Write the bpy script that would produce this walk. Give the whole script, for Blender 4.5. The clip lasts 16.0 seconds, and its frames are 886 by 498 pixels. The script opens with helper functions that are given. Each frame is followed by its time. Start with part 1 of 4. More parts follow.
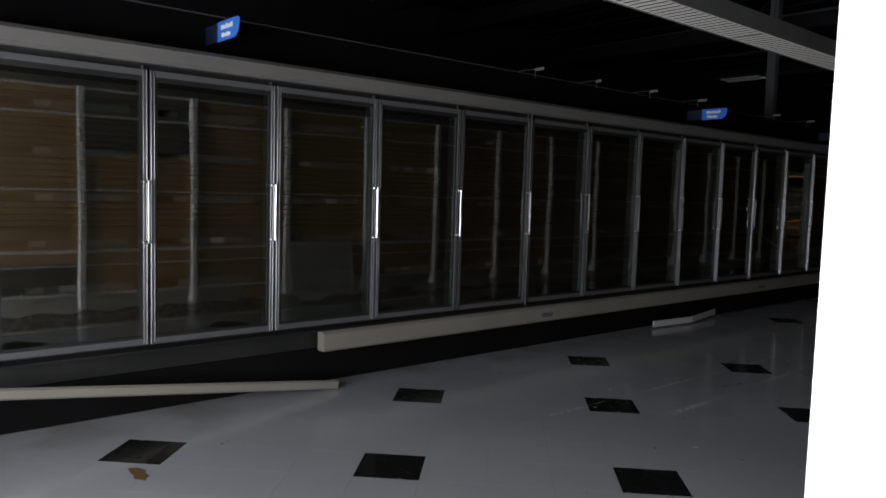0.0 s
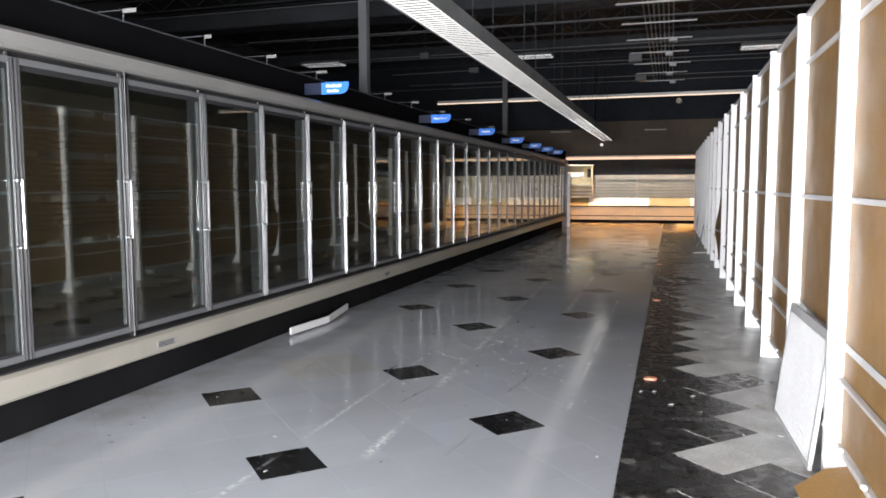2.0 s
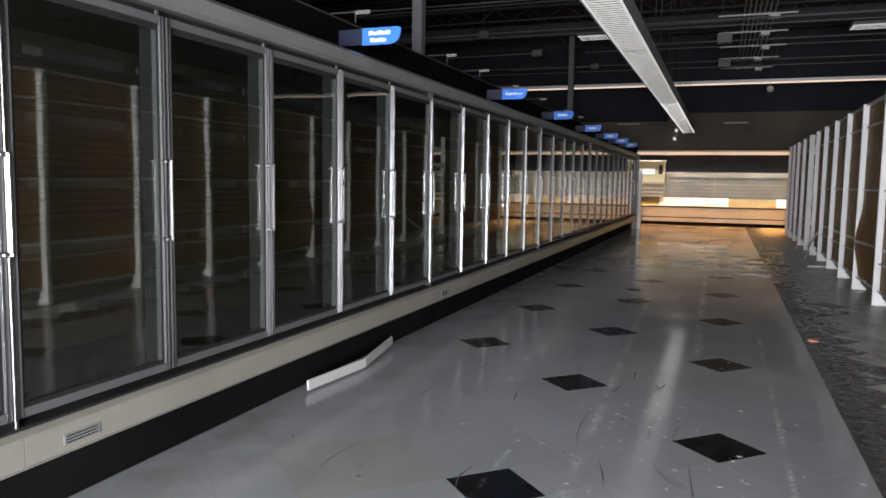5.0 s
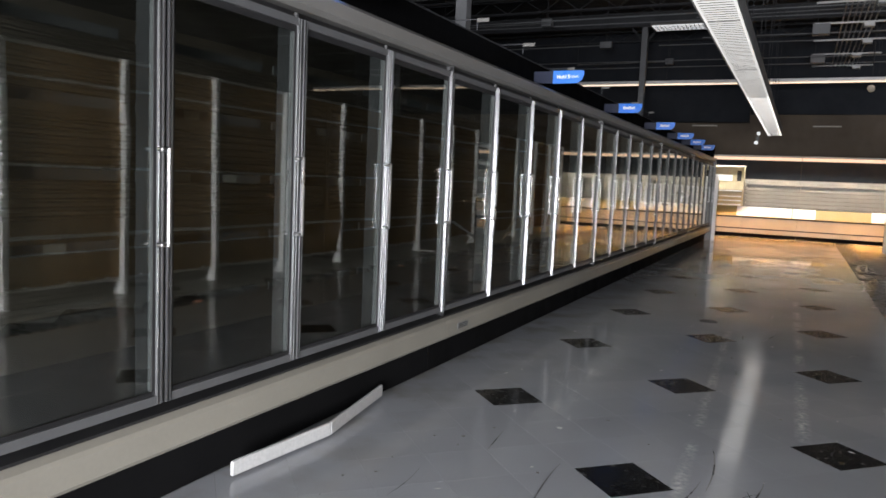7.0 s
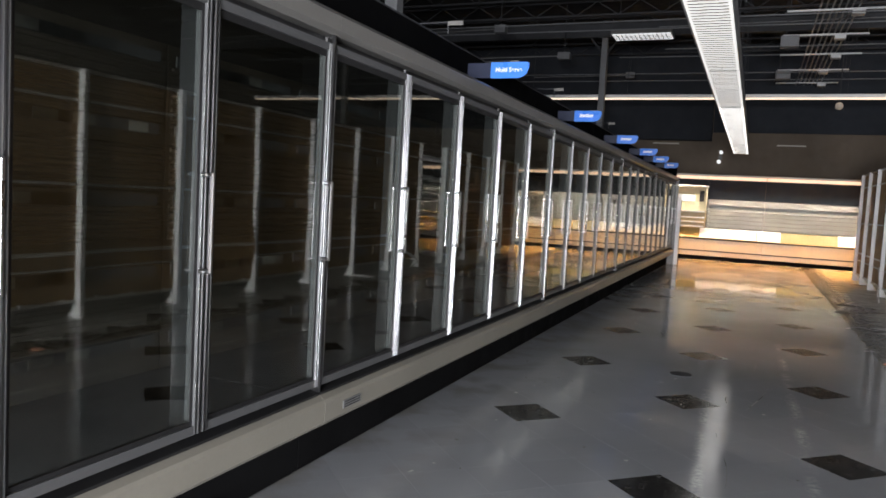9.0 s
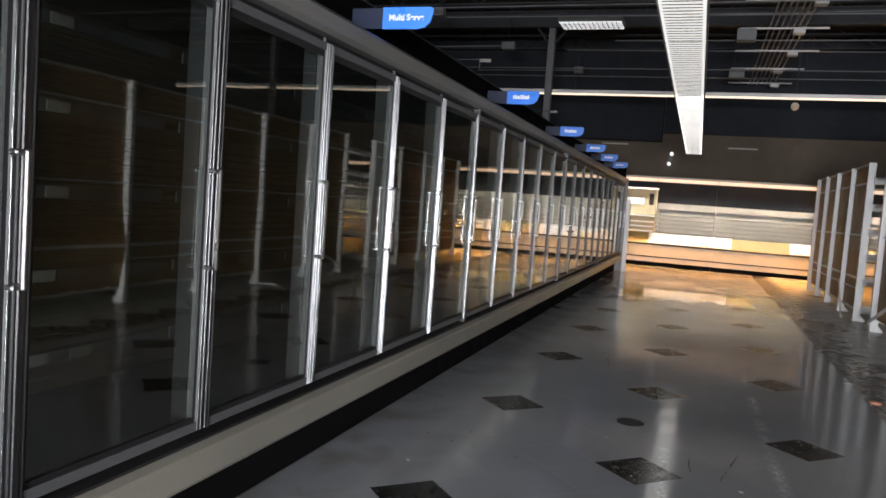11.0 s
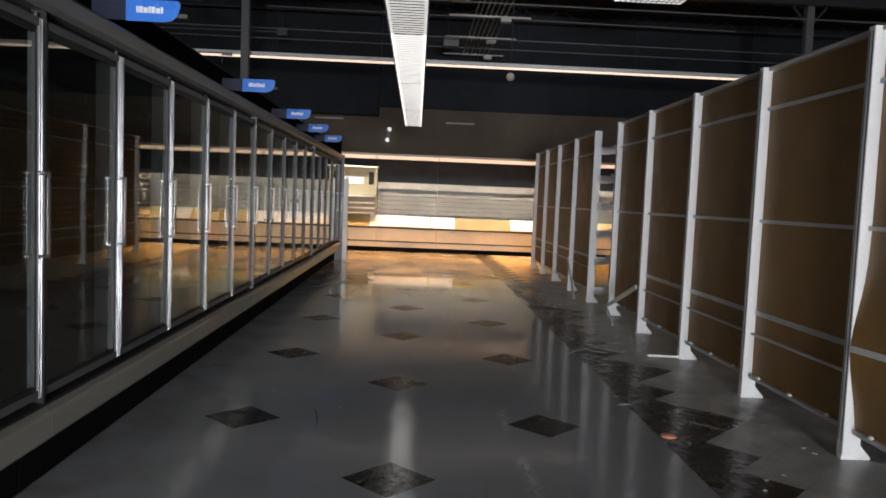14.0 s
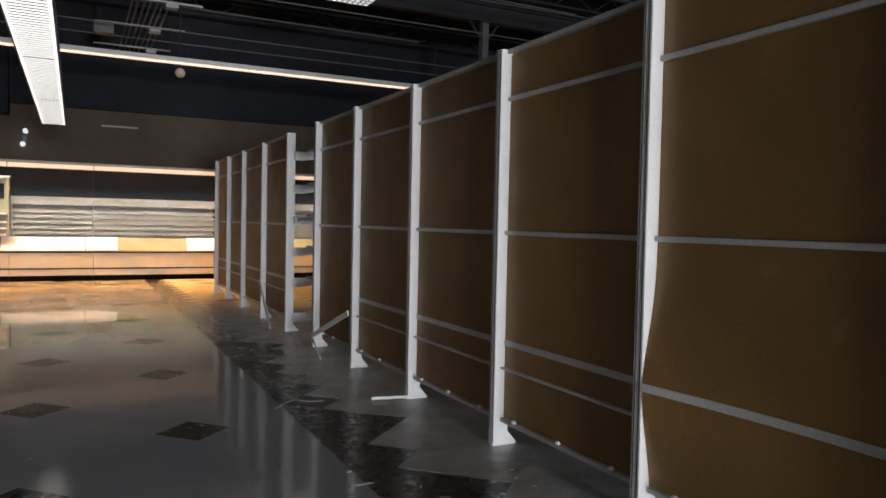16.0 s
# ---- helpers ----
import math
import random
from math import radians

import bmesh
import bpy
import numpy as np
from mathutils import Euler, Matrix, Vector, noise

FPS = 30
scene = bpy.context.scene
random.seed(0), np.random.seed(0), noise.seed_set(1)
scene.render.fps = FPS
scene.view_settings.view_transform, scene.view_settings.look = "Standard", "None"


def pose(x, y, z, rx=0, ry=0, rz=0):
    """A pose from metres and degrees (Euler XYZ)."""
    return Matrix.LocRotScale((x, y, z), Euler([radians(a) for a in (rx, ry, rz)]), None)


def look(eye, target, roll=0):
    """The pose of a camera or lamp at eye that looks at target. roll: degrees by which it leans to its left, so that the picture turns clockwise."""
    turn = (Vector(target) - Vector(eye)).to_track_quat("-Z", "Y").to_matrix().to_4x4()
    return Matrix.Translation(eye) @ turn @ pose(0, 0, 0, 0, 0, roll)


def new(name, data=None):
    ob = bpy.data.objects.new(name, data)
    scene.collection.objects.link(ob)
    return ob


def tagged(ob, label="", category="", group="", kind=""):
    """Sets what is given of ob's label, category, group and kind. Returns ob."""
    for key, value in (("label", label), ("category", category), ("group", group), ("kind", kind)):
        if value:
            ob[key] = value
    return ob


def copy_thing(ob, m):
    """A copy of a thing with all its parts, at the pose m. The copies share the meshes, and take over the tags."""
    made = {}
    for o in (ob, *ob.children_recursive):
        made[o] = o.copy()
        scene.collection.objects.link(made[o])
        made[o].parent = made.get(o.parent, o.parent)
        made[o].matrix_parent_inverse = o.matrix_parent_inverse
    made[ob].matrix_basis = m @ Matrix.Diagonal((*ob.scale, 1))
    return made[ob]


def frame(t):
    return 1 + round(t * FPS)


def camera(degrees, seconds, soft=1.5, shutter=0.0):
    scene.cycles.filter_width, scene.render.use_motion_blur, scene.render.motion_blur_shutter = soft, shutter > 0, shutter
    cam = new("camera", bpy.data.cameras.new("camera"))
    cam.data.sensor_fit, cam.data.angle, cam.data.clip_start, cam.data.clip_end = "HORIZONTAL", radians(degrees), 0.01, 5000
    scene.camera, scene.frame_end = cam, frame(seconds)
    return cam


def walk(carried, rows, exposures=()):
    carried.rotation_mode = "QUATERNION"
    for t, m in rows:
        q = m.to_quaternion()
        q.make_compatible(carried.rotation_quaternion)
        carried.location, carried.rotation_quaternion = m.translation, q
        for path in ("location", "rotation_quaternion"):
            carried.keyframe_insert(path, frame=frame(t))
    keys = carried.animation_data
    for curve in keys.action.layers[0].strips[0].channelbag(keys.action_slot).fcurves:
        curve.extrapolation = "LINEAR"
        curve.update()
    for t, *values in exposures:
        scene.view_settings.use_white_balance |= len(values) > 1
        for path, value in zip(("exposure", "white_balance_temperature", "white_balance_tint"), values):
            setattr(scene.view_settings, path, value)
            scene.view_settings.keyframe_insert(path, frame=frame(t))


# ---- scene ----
cam = camera(62.46, 16.0, soft=1.7)
PATH = [
    (0, look((0.256, -1.846, 1.343), (-1.258, -0.549, 1.184), 1.7)),
    (0.5, pose(-0.012, -1.768, 1.380, 85.55, -0.29, 43.45)),
    (1, pose(-0.376, -1.526, 1.302, 84.24, 0.75, 33.54)),
    (1.5, pose(-0.600, -1.241, 1.316, 84.38, -1.34, 28.08)),
    (2, pose(-0.796, -1.008, 1.312, 85.04, 0.20, 17.26)),
    (2.5, pose(-0.980, -0.718, 1.299, 85.15, -0.72, 13.16)),
    (3, pose(-1.151, -0.410, 1.318, 85.19, -1.79, 13.41)),
    (3.5, pose(-1.348, -0.141, 1.305, 84.41, -0.48, 9.63)),
    (4, pose(-1.468, 0.205, 1.297, 85.34, -1.53, 15.48)),
    (4.5, pose(-1.579, 0.547, 1.289, 85.25, -1.38, 20.13)),
    (5, pose(-1.681, 0.901, 1.280, 84.65, -0.87, 20.90)),
    (5.2, pose(-1.690, 1.050, 1.278, 85.42, -1.80, 23.04)),
    (7.3, pose(-1.974, 2.537, 1.291, 84.44, -2.51, 26.08)),
    (7.5, pose(-2.014, 2.666, 1.294, 84.52, -1.77, 25.21)),
    (8, pose(-2.074, 3.035, 1.290, 85.21, -3.32, 26.40)),
    (8.5, pose(-2.100, 3.398, 1.299, 85.46, -3.42, 26.63)),
    (8.7, pose(-2.137, 3.552, 1.314, 85.65, -2.82, 24.82)),
    (10.8, pose(-2.326, 5.088, 1.308, 86.47, -4.26, 19.75)),
    (11, pose(-2.341, 5.220, 1.302, 86.21, -4.18, 19.34)),
    (11.5, pose(-2.382, 5.569, 1.315, 86.18, -2.26, 14.44)),
    (12, pose(-2.383, 5.983, 1.305, 86.51, -3.47, 14.45)),
    (12.5, pose(-2.408, 6.351, 1.305, 86.51, -3.46, 12.40)),
    (13, pose(-2.416, 6.724, 1.310, 85.89, -2.19, 7.57)),
    (13.5, pose(-2.386, 7.103, 1.323, 86.28, -3.23, 4.48)),
    (14, pose(-2.435, 7.475, 1.307, 86.09, -2.32, -2.02)),
    (14.5, pose(-2.427, 7.810, 1.301, 86.20, -2.37, -6.35)),
    (15, pose(-2.403, 8.141, 1.311, 86.44, -3.18, -10.49)),
    (15.5, pose(-2.371, 8.518, 1.308, 87.49, -1.35, -19.49)),
    (16, pose(-2.285, 8.834, 1.291, 87.98, -1.17, -26.74)),
]
EXPOSURES = [(0.0, -3.0), (0.5, -1.4), (0.8, -0.7), (1.2, -0.1), (1.8, 0.1), (3.5, -0.2), (5.0, -0.25), (8.0, 0.4), (11.0, 0.38), (12.5, 0.2), (14.5, 0.05), (16.0, 0.05)]
walk(cam, PATH, EXPOSURES)

# ---- plan, in metres: the aisle runs along +y ----
FX, FY, PITCH = -3.966, 1.144, 0.783      # freezer door face, first seam, door pitch
SHX = -0.113                              # aisle edge of the shelving uprights
S2 = math.sqrt(2.0)
TILE = 0.88 / (2 * S2)                    # floor tiles, laid at 45 degrees
LX, LY = -1.639, 2.877                    # one of the black tiles
CEIL = 6.2
WINX, WINW = -0.8, 4.0                   # middle and width of the shop front glazing

# ---- world and light ----
world = bpy.data.worlds.new("sky")
scene.world = world
world.use_nodes = True
wn = world.node_tree
sky = wn.nodes.new("ShaderNodeTexSky")
sky.sky_type, sky.sun_disc = "NISHITA", False
sky.sun_elevation, sky.sun_rotation = radians(40), radians(200)
wn.nodes["Background"].inputs[1].default_value = 0.10
wn.links.new(sky.outputs[0], wn.nodes["Background"].inputs[0])

sun = new("sun", bpy.data.lights.new("sun", "SUN"))
sun.data.energy, sun.data.angle, sun.data.color = 2.0, radians(0.5), (1.0, 0.95, 0.88)
sun.matrix_world = look((6, -30, 25), (0, 0, 0))


def area_lamp(name, at, target, sx, sy, watts, color):
    ob = new(name, bpy.data.lights.new(name, "AREA"))
    ob.data.shape, ob.data.size, ob.data.size_y = "RECTANGLE", sx, sy
    ob.data.energy, ob.data.color = watts, color
    ob.matrix_world = look(at, target)
    return ob


# daylight through the shop front's glazing, behind the start of the walk
area_lamp("window_light", (WINX, -3.4, 1.0), (WINX, 4, 1.0), WINW - 0.2, 1.8, 2200, (0.945, 0.95, 0.985))
# two rows of tubes under the hood of the wall cooler: an amber one at its edge, a neutral one over the shelves
hood_light = area_lamp("hood_light", (0.6, 24.50, 2.14), (0.6, 23.85, 0.0), 11.0, 0.12, 330, (1.0, 0.41, 0.07))
hood_light.data.spread = radians(104)
shelf_light = area_lamp("shelf_light", (0.6, 24.86, 2.20), (0.6, 25.30, 0.9), 11.0, 0.08, 78, (1.0, 0.93, 0.82))
shelf_light.data.spread = radians(100)

# ---- materials ----


def material(name, color, rough=0.6, metal=0.0, spread=0.25, fine=0.12, scale=1.5, fine_scale=60.0, bump=0.1, bump_scale=90.0,
             stain=None, stain_scale=2.0, stain_at=0.62, per_object=0.0, spec=0.5, rough_spread=0.15):
    m = bpy.data.materials.new(name)
    m.use_nodes = True
    nt = m.node_tree
    n, l = nt.nodes, nt.links
    b = n["Principled BSDF"]
    geo = n.new("ShaderNodeNewGeometry")

    def noise_tex(s, detail=4.0):
        t = n.new("ShaderNodeTexNoise")
        t.inputs["Scale"].default_value, t.inputs["Detail"].default_value = s, detail
        l.new(geo.outputs["Position"], t.inputs["Vector"])
        return t.outputs["Fac"]

    def mapped(sock, lo, hi, a=0.3, z=0.7):
        r = n.new("ShaderNodeMapRange")
        for i, v in enumerate((a, z, lo, hi)):
            r.inputs[1 + i].default_value = v
        l.new(sock, r.inputs[0])
        return r.outputs[0]

    def times(a, c):
        q = n.new("ShaderNodeMath")
        q.operation = "MULTIPLY"
        l.new(a, q.inputs[0])
        l.new(c, q.inputs[1])
        return q.outputs[0]

    big, small = noise_tex(scale), noise_tex(fine_scale)
    f = times(mapped(big, 1 - spread, 1 + spread * 0.4), mapped(small, 1 - fine, 1 + fine * 0.5))
    if per_object:
        info = n.new("ShaderNodeObjectInfo")
        f = times(f, mapped(info.outputs["Random"], 1 - per_object, 1 + per_object, 0, 1))
    mix = n.new("ShaderNodeVectorMath")
    mix.operation = "SCALE"
    mix.inputs[0].default_value = color
    l.new(f, mix.inputs["Scale"])
    col = mix.outputs[0]
    if stain:
        s = mapped(noise_tex(stain_scale, 8.0), 0, 1, stain_at, stain_at + 0.1)
        mx = n.new("ShaderNodeMix")
        mx.data_type = "RGBA"
        l.new(s, mx.inputs[0])
        l.new(col, mx.inputs[6])
        mx.inputs[7].default_value = (*stain, 1)
        col = mx.outputs[2]
    l.new(col, b.inputs["Base Color"])
    l.new(mapped(noise_tex(scale * 3), max(0.02, rough - rough_spread * 0.5), min(1, rough + rough_spread)), b.inputs["Roughness"])
    b.inputs["Metallic"].default_value = metal
    b.inputs["Specular IOR Level"].default_value = spec
    if bump:
        bm = n.new("ShaderNodeBump")
        bm.inputs["Strength"].default_value, bm.inputs["Distance"].default_value = bump, 0.004
        l.new(noise_tex(bump_scale), bm.inputs["Height"])
        l.new(bm.outputs[0], b.inputs["Normal"])
    return m


def glow(name, color, strength):
    m = bpy.data.materials.new(name)
    m.use_nodes = True
    b = m.node_tree.nodes["Principled BSDF"]
    b.inputs["Base Color"].default_value = (*color, 1)
    b.inputs["Emission Color"].default_value = (*color, 1)
    b.inputs["Emission Strength"].default_value = strength
    return m


def pane_material(name, base, tint, top=0.78, ripple=1.6, depth=0.008):
    m = bpy.data.materials.new(name)
    m.use_nodes = True
    n, l = m.node_tree.nodes, m.node_tree.links
    n.remove(n["Principled BSDF"])
    lw = n.new("ShaderNodeLayerWeight")
    lw.inputs["Blend"].default_value = 0.5
    po = n.new("ShaderNodeMath")
    po.operation = "POWER"
    po.inputs[1].default_value = 3.7
    l.new(lw.outputs["Facing"], po.inputs[0])
    fr = n.new("ShaderNodeMapRange")
    fr.inputs[3].default_value, fr.inputs[4].default_value = base, top
    l.new(po.outputs[0], fr.inputs[0])
    tr = n.new("ShaderNodeBsdfTransparent")
    tr.inputs[0].default_value = (*tint, 1)
    gl = n.new("ShaderNodeBsdfGlossy")
    gl.inputs["Roughness"].default_value = 0.02
    gl.inputs["Color"].default_value = (0.97, 0.96, 0.91, 1)
    geo = n.new("ShaderNodeNewGeometry")
    no = n.new("ShaderNodeTexNoise")
    no.inputs["Scale"].default_value = ripple
    l.new(geo.outputs["Position"], no.inputs["Vector"])
    bp = n.new("ShaderNodeBump")
    bp.inputs["Strength"].default_value, bp.inputs["Distance"].default_value = 0.09, depth
    l.new(no.outputs["Fac"], bp.inputs["Height"])
    l.new(bp.outputs[0], gl.inputs["Normal"])
    mx = n.new("ShaderNodeMixShader")
    l.new(fr.outputs[0], mx.inputs[0])
    l.new(tr.outputs[0], mx.inputs[1])
    l.new(gl.outputs[0], mx.inputs[2])
    l.new(mx.outputs[0], n["Material Output"].inputs[0])
    return m


M_TILE = material("light vinyl tile", (0.375, 0.39, 0.42), 0.105, spread=0.16, fine=0.08, scale=0.7, fine_scale=220, bump=0.06, bump_scale=5,
                  stain=(0.36, 0.355, 0.35), stain_scale=3.0, stain_at=0.70, per_object=0.04, rough_spread=0.08, spec=0.42)
M_BLACK = material("black vinyl tile", (0.010, 0.010, 0.011), 0.16, spread=0.3, scale=6, fine_scale=150, bump=0.0, bump_scale=20,
                   stain=(0.022, 0.022, 0.023), stain_scale=16, stain_at=0.68, per_object=0.15, spec=0.35)
M_GREY = material("grey marbled tile", (0.52, 0.52, 0.505), 0.35, spread=0.35, fine=0.2, scale=4, fine_scale=60, bump=0.08,
                  stain=(0.20, 0.18, 0.145), stain_scale=2.6, stain_at=0.61, per_object=0.10)
M_MARBLE = material("black marbled tile", (0.026, 0.025, 0.025), 0.24, spread=0.4, scale=5, fine_scale=80, bump=0.03,
                    stain=(0.13, 0.125, 0.12), stain_scale=7, stain_at=0.60, per_object=0.25)
M_GLUE = material("floor adhesive", (0.07, 0.062, 0.055), 0.35, spread=0.5, fine=0.3, scale=3, fine_scale=40, bump=0.35, bump_scale=45,
                  stain=(0.22, 0.21, 0.2), stain_scale=4.0, stain_at=0.62)
M_CHROME = material("brushed aluminium", (0.145, 0.147, 0.152), 0.30, 1.0, spread=0.06, fine=0.04, bump=0.0, rough_spread=0.04)
M_FRAME = material("grey aluminium frame", (0.10, 0.102, 0.106), 0.5, 0.25, spread=0.08, fine=0.05, bump=0.0, rough_spread=0.05)
M_GRILLE = material("white grille enamel", (0.46, 0.46, 0.46), 0.4, spread=0.08, bump=0.02)
M_TAN = material("tan vinyl tile", (0.365, 0.36, 0.355), 0.11, spread=0.14, fine=0.08, bump=0.06, bump_scale=5, spec=0.42)
M_POLISH = material("polished chrome", (0.42, 0.425, 0.44), 0.28, 1.0, spread=0.05, fine=0.04, bump=0.0, rough_spread=0.03)
M_GASKET = material("black gasket", (0.012, 0.012, 0.013), 0.5, bump=0.02)
# both liner colours are set dark to carry the shade inside the cases
M_INNER_SHADE = material("deep shade liner", (0.009, 0.0095, 0.009), 0.6, bump=0.02)
M_LINER_SHADE = material("case liner", (0.042, 0.033, 0.023), 0.6, spread=0.2, bump=0.02)
M_TAG = material("faded tag", (0.095, 0.09, 0.08), 0.5, bump=0.0)
M_TRIM = material("grey enamel trim", (0.15, 0.146, 0.139), 0.34, spread=0.12, fine=0.03, bump=0.0, rough_spread=0.03)
M_CREAM = material("cream bumper panel", (0.22, 0.208, 0.178), 0.4, spread=0.12, fine=0.03, bump=0.0, rough_spread=0.04, stain=(0.30, 0.27, 0.22), stain_scale=4, stain_at=0.68)
M_KICK = material("black kick plate", (0.007, 0.007, 0.0075), 0.75, spread=0.3, bump=0.04, spec=0.03)
M_HEAD = material("black header", (0.004, 0.004, 0.0045), 0.8, bump=0.02, spec=0.02)
M_WHITE = material("white enamel steel", (0.89, 0.895, 0.90), 0.35, spread=0.08, fine=0.05, bump=0.03, stain=(0.62, 0.60, 0.57), stain_scale=7, stain_at=0.76)
M_BOARD = material("brown hardboard", (0.305, 0.170, 0.057), 0.5, spread=0.22, fine=0.2, scale=1.6, fine_scale=120, bump=0.12, bump_scale=220, per_object=0.08,
                   stain=(0.40, 0.25, 0.11), stain_scale=2.4, stain_at=0.66)
M_RAIL = material("grey steel rail", (0.64, 0.63, 0.62), 0.35, 0.0, spread=0.15, bump=0.03)
M_DARK = material("dark slot", (0.02, 0.02, 0.02), 0.7, bump=0.0)
M_GLASS = pane_material("door glass", 0.11, (0.72, 0.76, 0.74))
M_PANE = pane_material("window glass", 0.04, (0.95, 0.97, 0.97))
M_FILM = pane_material("added gloss film", 0.02, (0.97, 0.97, 0.96), 0.60, 7.0, 0.010)
M_CEIL = material("black painted deck", (0.014, 0.014, 0.016), 0.8, spread=0.3, bump=0.1, bump_scale=8)
M_STEEL = material("dark painted steel", (0.05, 0.052, 0.058), 0.6, spread=0.25, bump=0.04, spec=0.25)
M_PIPE = material("galvanised conduit", (0.26, 0.265, 0.27), 0.45, 0.4, spread=0.25, bump=0.03)
M_SHINY = material("bright galvanised strut", (0.55, 0.56, 0.57), 0.4, 0.2, spread=0.2, bump=0.02)
M_COLUMN = material("grey painted column", (0.17, 0.175, 0.185), 0.5, spread=0.15, bump=0.04)
M_WALLTAN = material("brown painted wall", (0.16, 0.125, 0.095), 0.8, spread=0.15, bump=0.06)
M_WALLBLUE = material("slate painted wall", (0.035, 0.039, 0.048), 0.8, spread=0.15, bump=0.05, spec=0.2)
M_WALL = material("dull grey wall", (0.06, 0.06, 0.062), 0.8, spread=0.15, bump=0.06)
M_COOLER = material("cooler enamel", (0.66, 0.62, 0.55), 0.4, spread=0.15, bump=0.04)
M_SHELF = material("cooler shelf metal", (0.42, 0.41, 0.37), 0.45, 0.0, spread=0.2, bump=0.04)
M_PAPER = material("white sheet", (0.82, 0.87, 0.92), 0.5, spread=0.08, bump=0.1, bump_scale=20)
M_SCRAP = material("tile scraps", (0.48, 0.48, 0.47), 0.6, spread=0.4, bump=0.1)
M_CABINET = material("cream cabinet laminate", (0.46, 0.40, 0.25), 0.45, spread=0.15, bump=0.03)
M_STREAK = material("rubber streak", (0.10, 0.10, 0.105), 0.25, spread=0.3, fine=0.3, bump=0.0)
M_YELLOW = material("yellowed panel", (0.36, 0.31, 0.15), 0.5, spread=0.15, bump=0.05)
M_BLUE = material("blue sign plastic", (0.05, 0.21, 0.75), 0.3, spread=0.08, fine=0.04, bump=0.0)
M_NAVY = material("dark blue sign reflection", (0.003, 0.008, 0.032), 0.6, spread=0.08, bump=0.0)
M_LETTER = material("white lettering", (0.80, 0.82, 0.85), 0.5, spread=0.03, bump=0.0)
M_ORANGE = material("orange plastic", (0.78, 0.34, 0.22), 0.4, spread=0.1, bump=0.03)
M_TROFF = glow("ceiling light diffuser", (0.95, 0.97, 1.0), 0.72)
M_WARM = glow("warm hood lens", (1.0, 0.68, 0.47), 0.85)
M_COOL = glow("cross strip tube", (1.0, 0.80, 0.62), 0.9)
M_BLADE = material("louver blade metal", (0.09, 0.09, 0.09), 0.35, 0.3, spread=0.1, bump=0.0)
M_LIT = glow("lit strip light lens", (1.0, 0.98, 0.95), 1.4)
M_DIM = glow("dim strip light lens", (1.0, 0.98, 0.95), 0.62)



def scuff(m, lines, light, dark):
    """Adds long pale drag marks along the aisle and grime beside the freezers to a floor material."""
    n, l = m.node_tree.nodes, m.node_tree.links
    b = n["Principled BSDF"]
    src = b.inputs["Base Color"].links[0].from_socket
    geo = n.new("ShaderNodeNewGeometry")
    sep = n.new("ShaderNodeSeparateXYZ")
    l.new(geo.outputs["Position"], sep.inputs[0])

    def calc(op, a, c, d=None):
        q = n.new("ShaderNodeMath")
        q.operation, q.use_clamp = op, op in ("MULTIPLY_ADD",)
        for i, v in enumerate((a, c, d)):
            if v is None:
                continue
            if isinstance(v, (int, float)):
                q.inputs[i].default_value = v
            else:
                l.new(v, q.inputs[i])
        return q.outputs[0]

    def fac(scale, lo, hi):
        t = n.new("ShaderNodeTexNoise")
        t.inputs["Scale"].default_value, t.inputs["Detail"].default_value = scale, 6.0
        l.new(geo.outputs["Position"], t.inputs["Vector"])
        r = n.new("ShaderNodeMapRange")
        r.inputs[1].default_value, r.inputs[2].default_value = lo, hi
        l.new(t.outputs["Fac"], r.inputs[0])
        return r.outputs[0]

    total = None
    for x0, slope, width, y0, y1 in lines:
        off = calc("ABSOLUTE", calc("SUBTRACT", calc("SUBTRACT", sep.outputs[0], x0), calc("MULTIPLY", sep.outputs[1], slope)), 0)
        core = calc("MULTIPLY_ADD", off, -1.0 / width, 1.0)
        inside = calc("MULTIPLY", calc("GREATER_THAN", sep.outputs[1], y0), calc("LESS_THAN", sep.outputs[1], y1))
        f = calc("MULTIPLY", core, inside)
        total = f if total is None else calc("MAXIMUM", total, f)
    total = calc("MULTIPLY", calc("MULTIPLY", total, fac(2.6, 0.40, 0.66)), fac(34.0, 0.38, 0.62))
    mx = n.new("ShaderNodeMix")
    mx.data_type = "RGBA"
    l.new(total, mx.inputs[0])
    l.new(src, mx.inputs[6])
    mx.inputs[7].default_value = (*light, 1)
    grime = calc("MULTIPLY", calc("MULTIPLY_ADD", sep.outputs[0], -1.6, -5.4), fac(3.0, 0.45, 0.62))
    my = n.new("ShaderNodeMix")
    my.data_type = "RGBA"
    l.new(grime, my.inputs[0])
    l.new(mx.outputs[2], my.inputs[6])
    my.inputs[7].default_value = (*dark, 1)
    l.new(my.outputs[2], b.inputs["Base Color"])


MARKS = [(-2.115, -0.031, 0.042, 2.0, 9.5), (-1.34, 0.0, 0.022, 3.2, 7.5), (-1.72, -0.012, 0.05, 6.5, 12.0), (-2.62, 0.01, 0.02, 1.5, 4.2)]
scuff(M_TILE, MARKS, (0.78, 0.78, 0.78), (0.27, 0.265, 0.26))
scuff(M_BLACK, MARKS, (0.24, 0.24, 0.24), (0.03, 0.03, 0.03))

# ---- mesh helpers ----


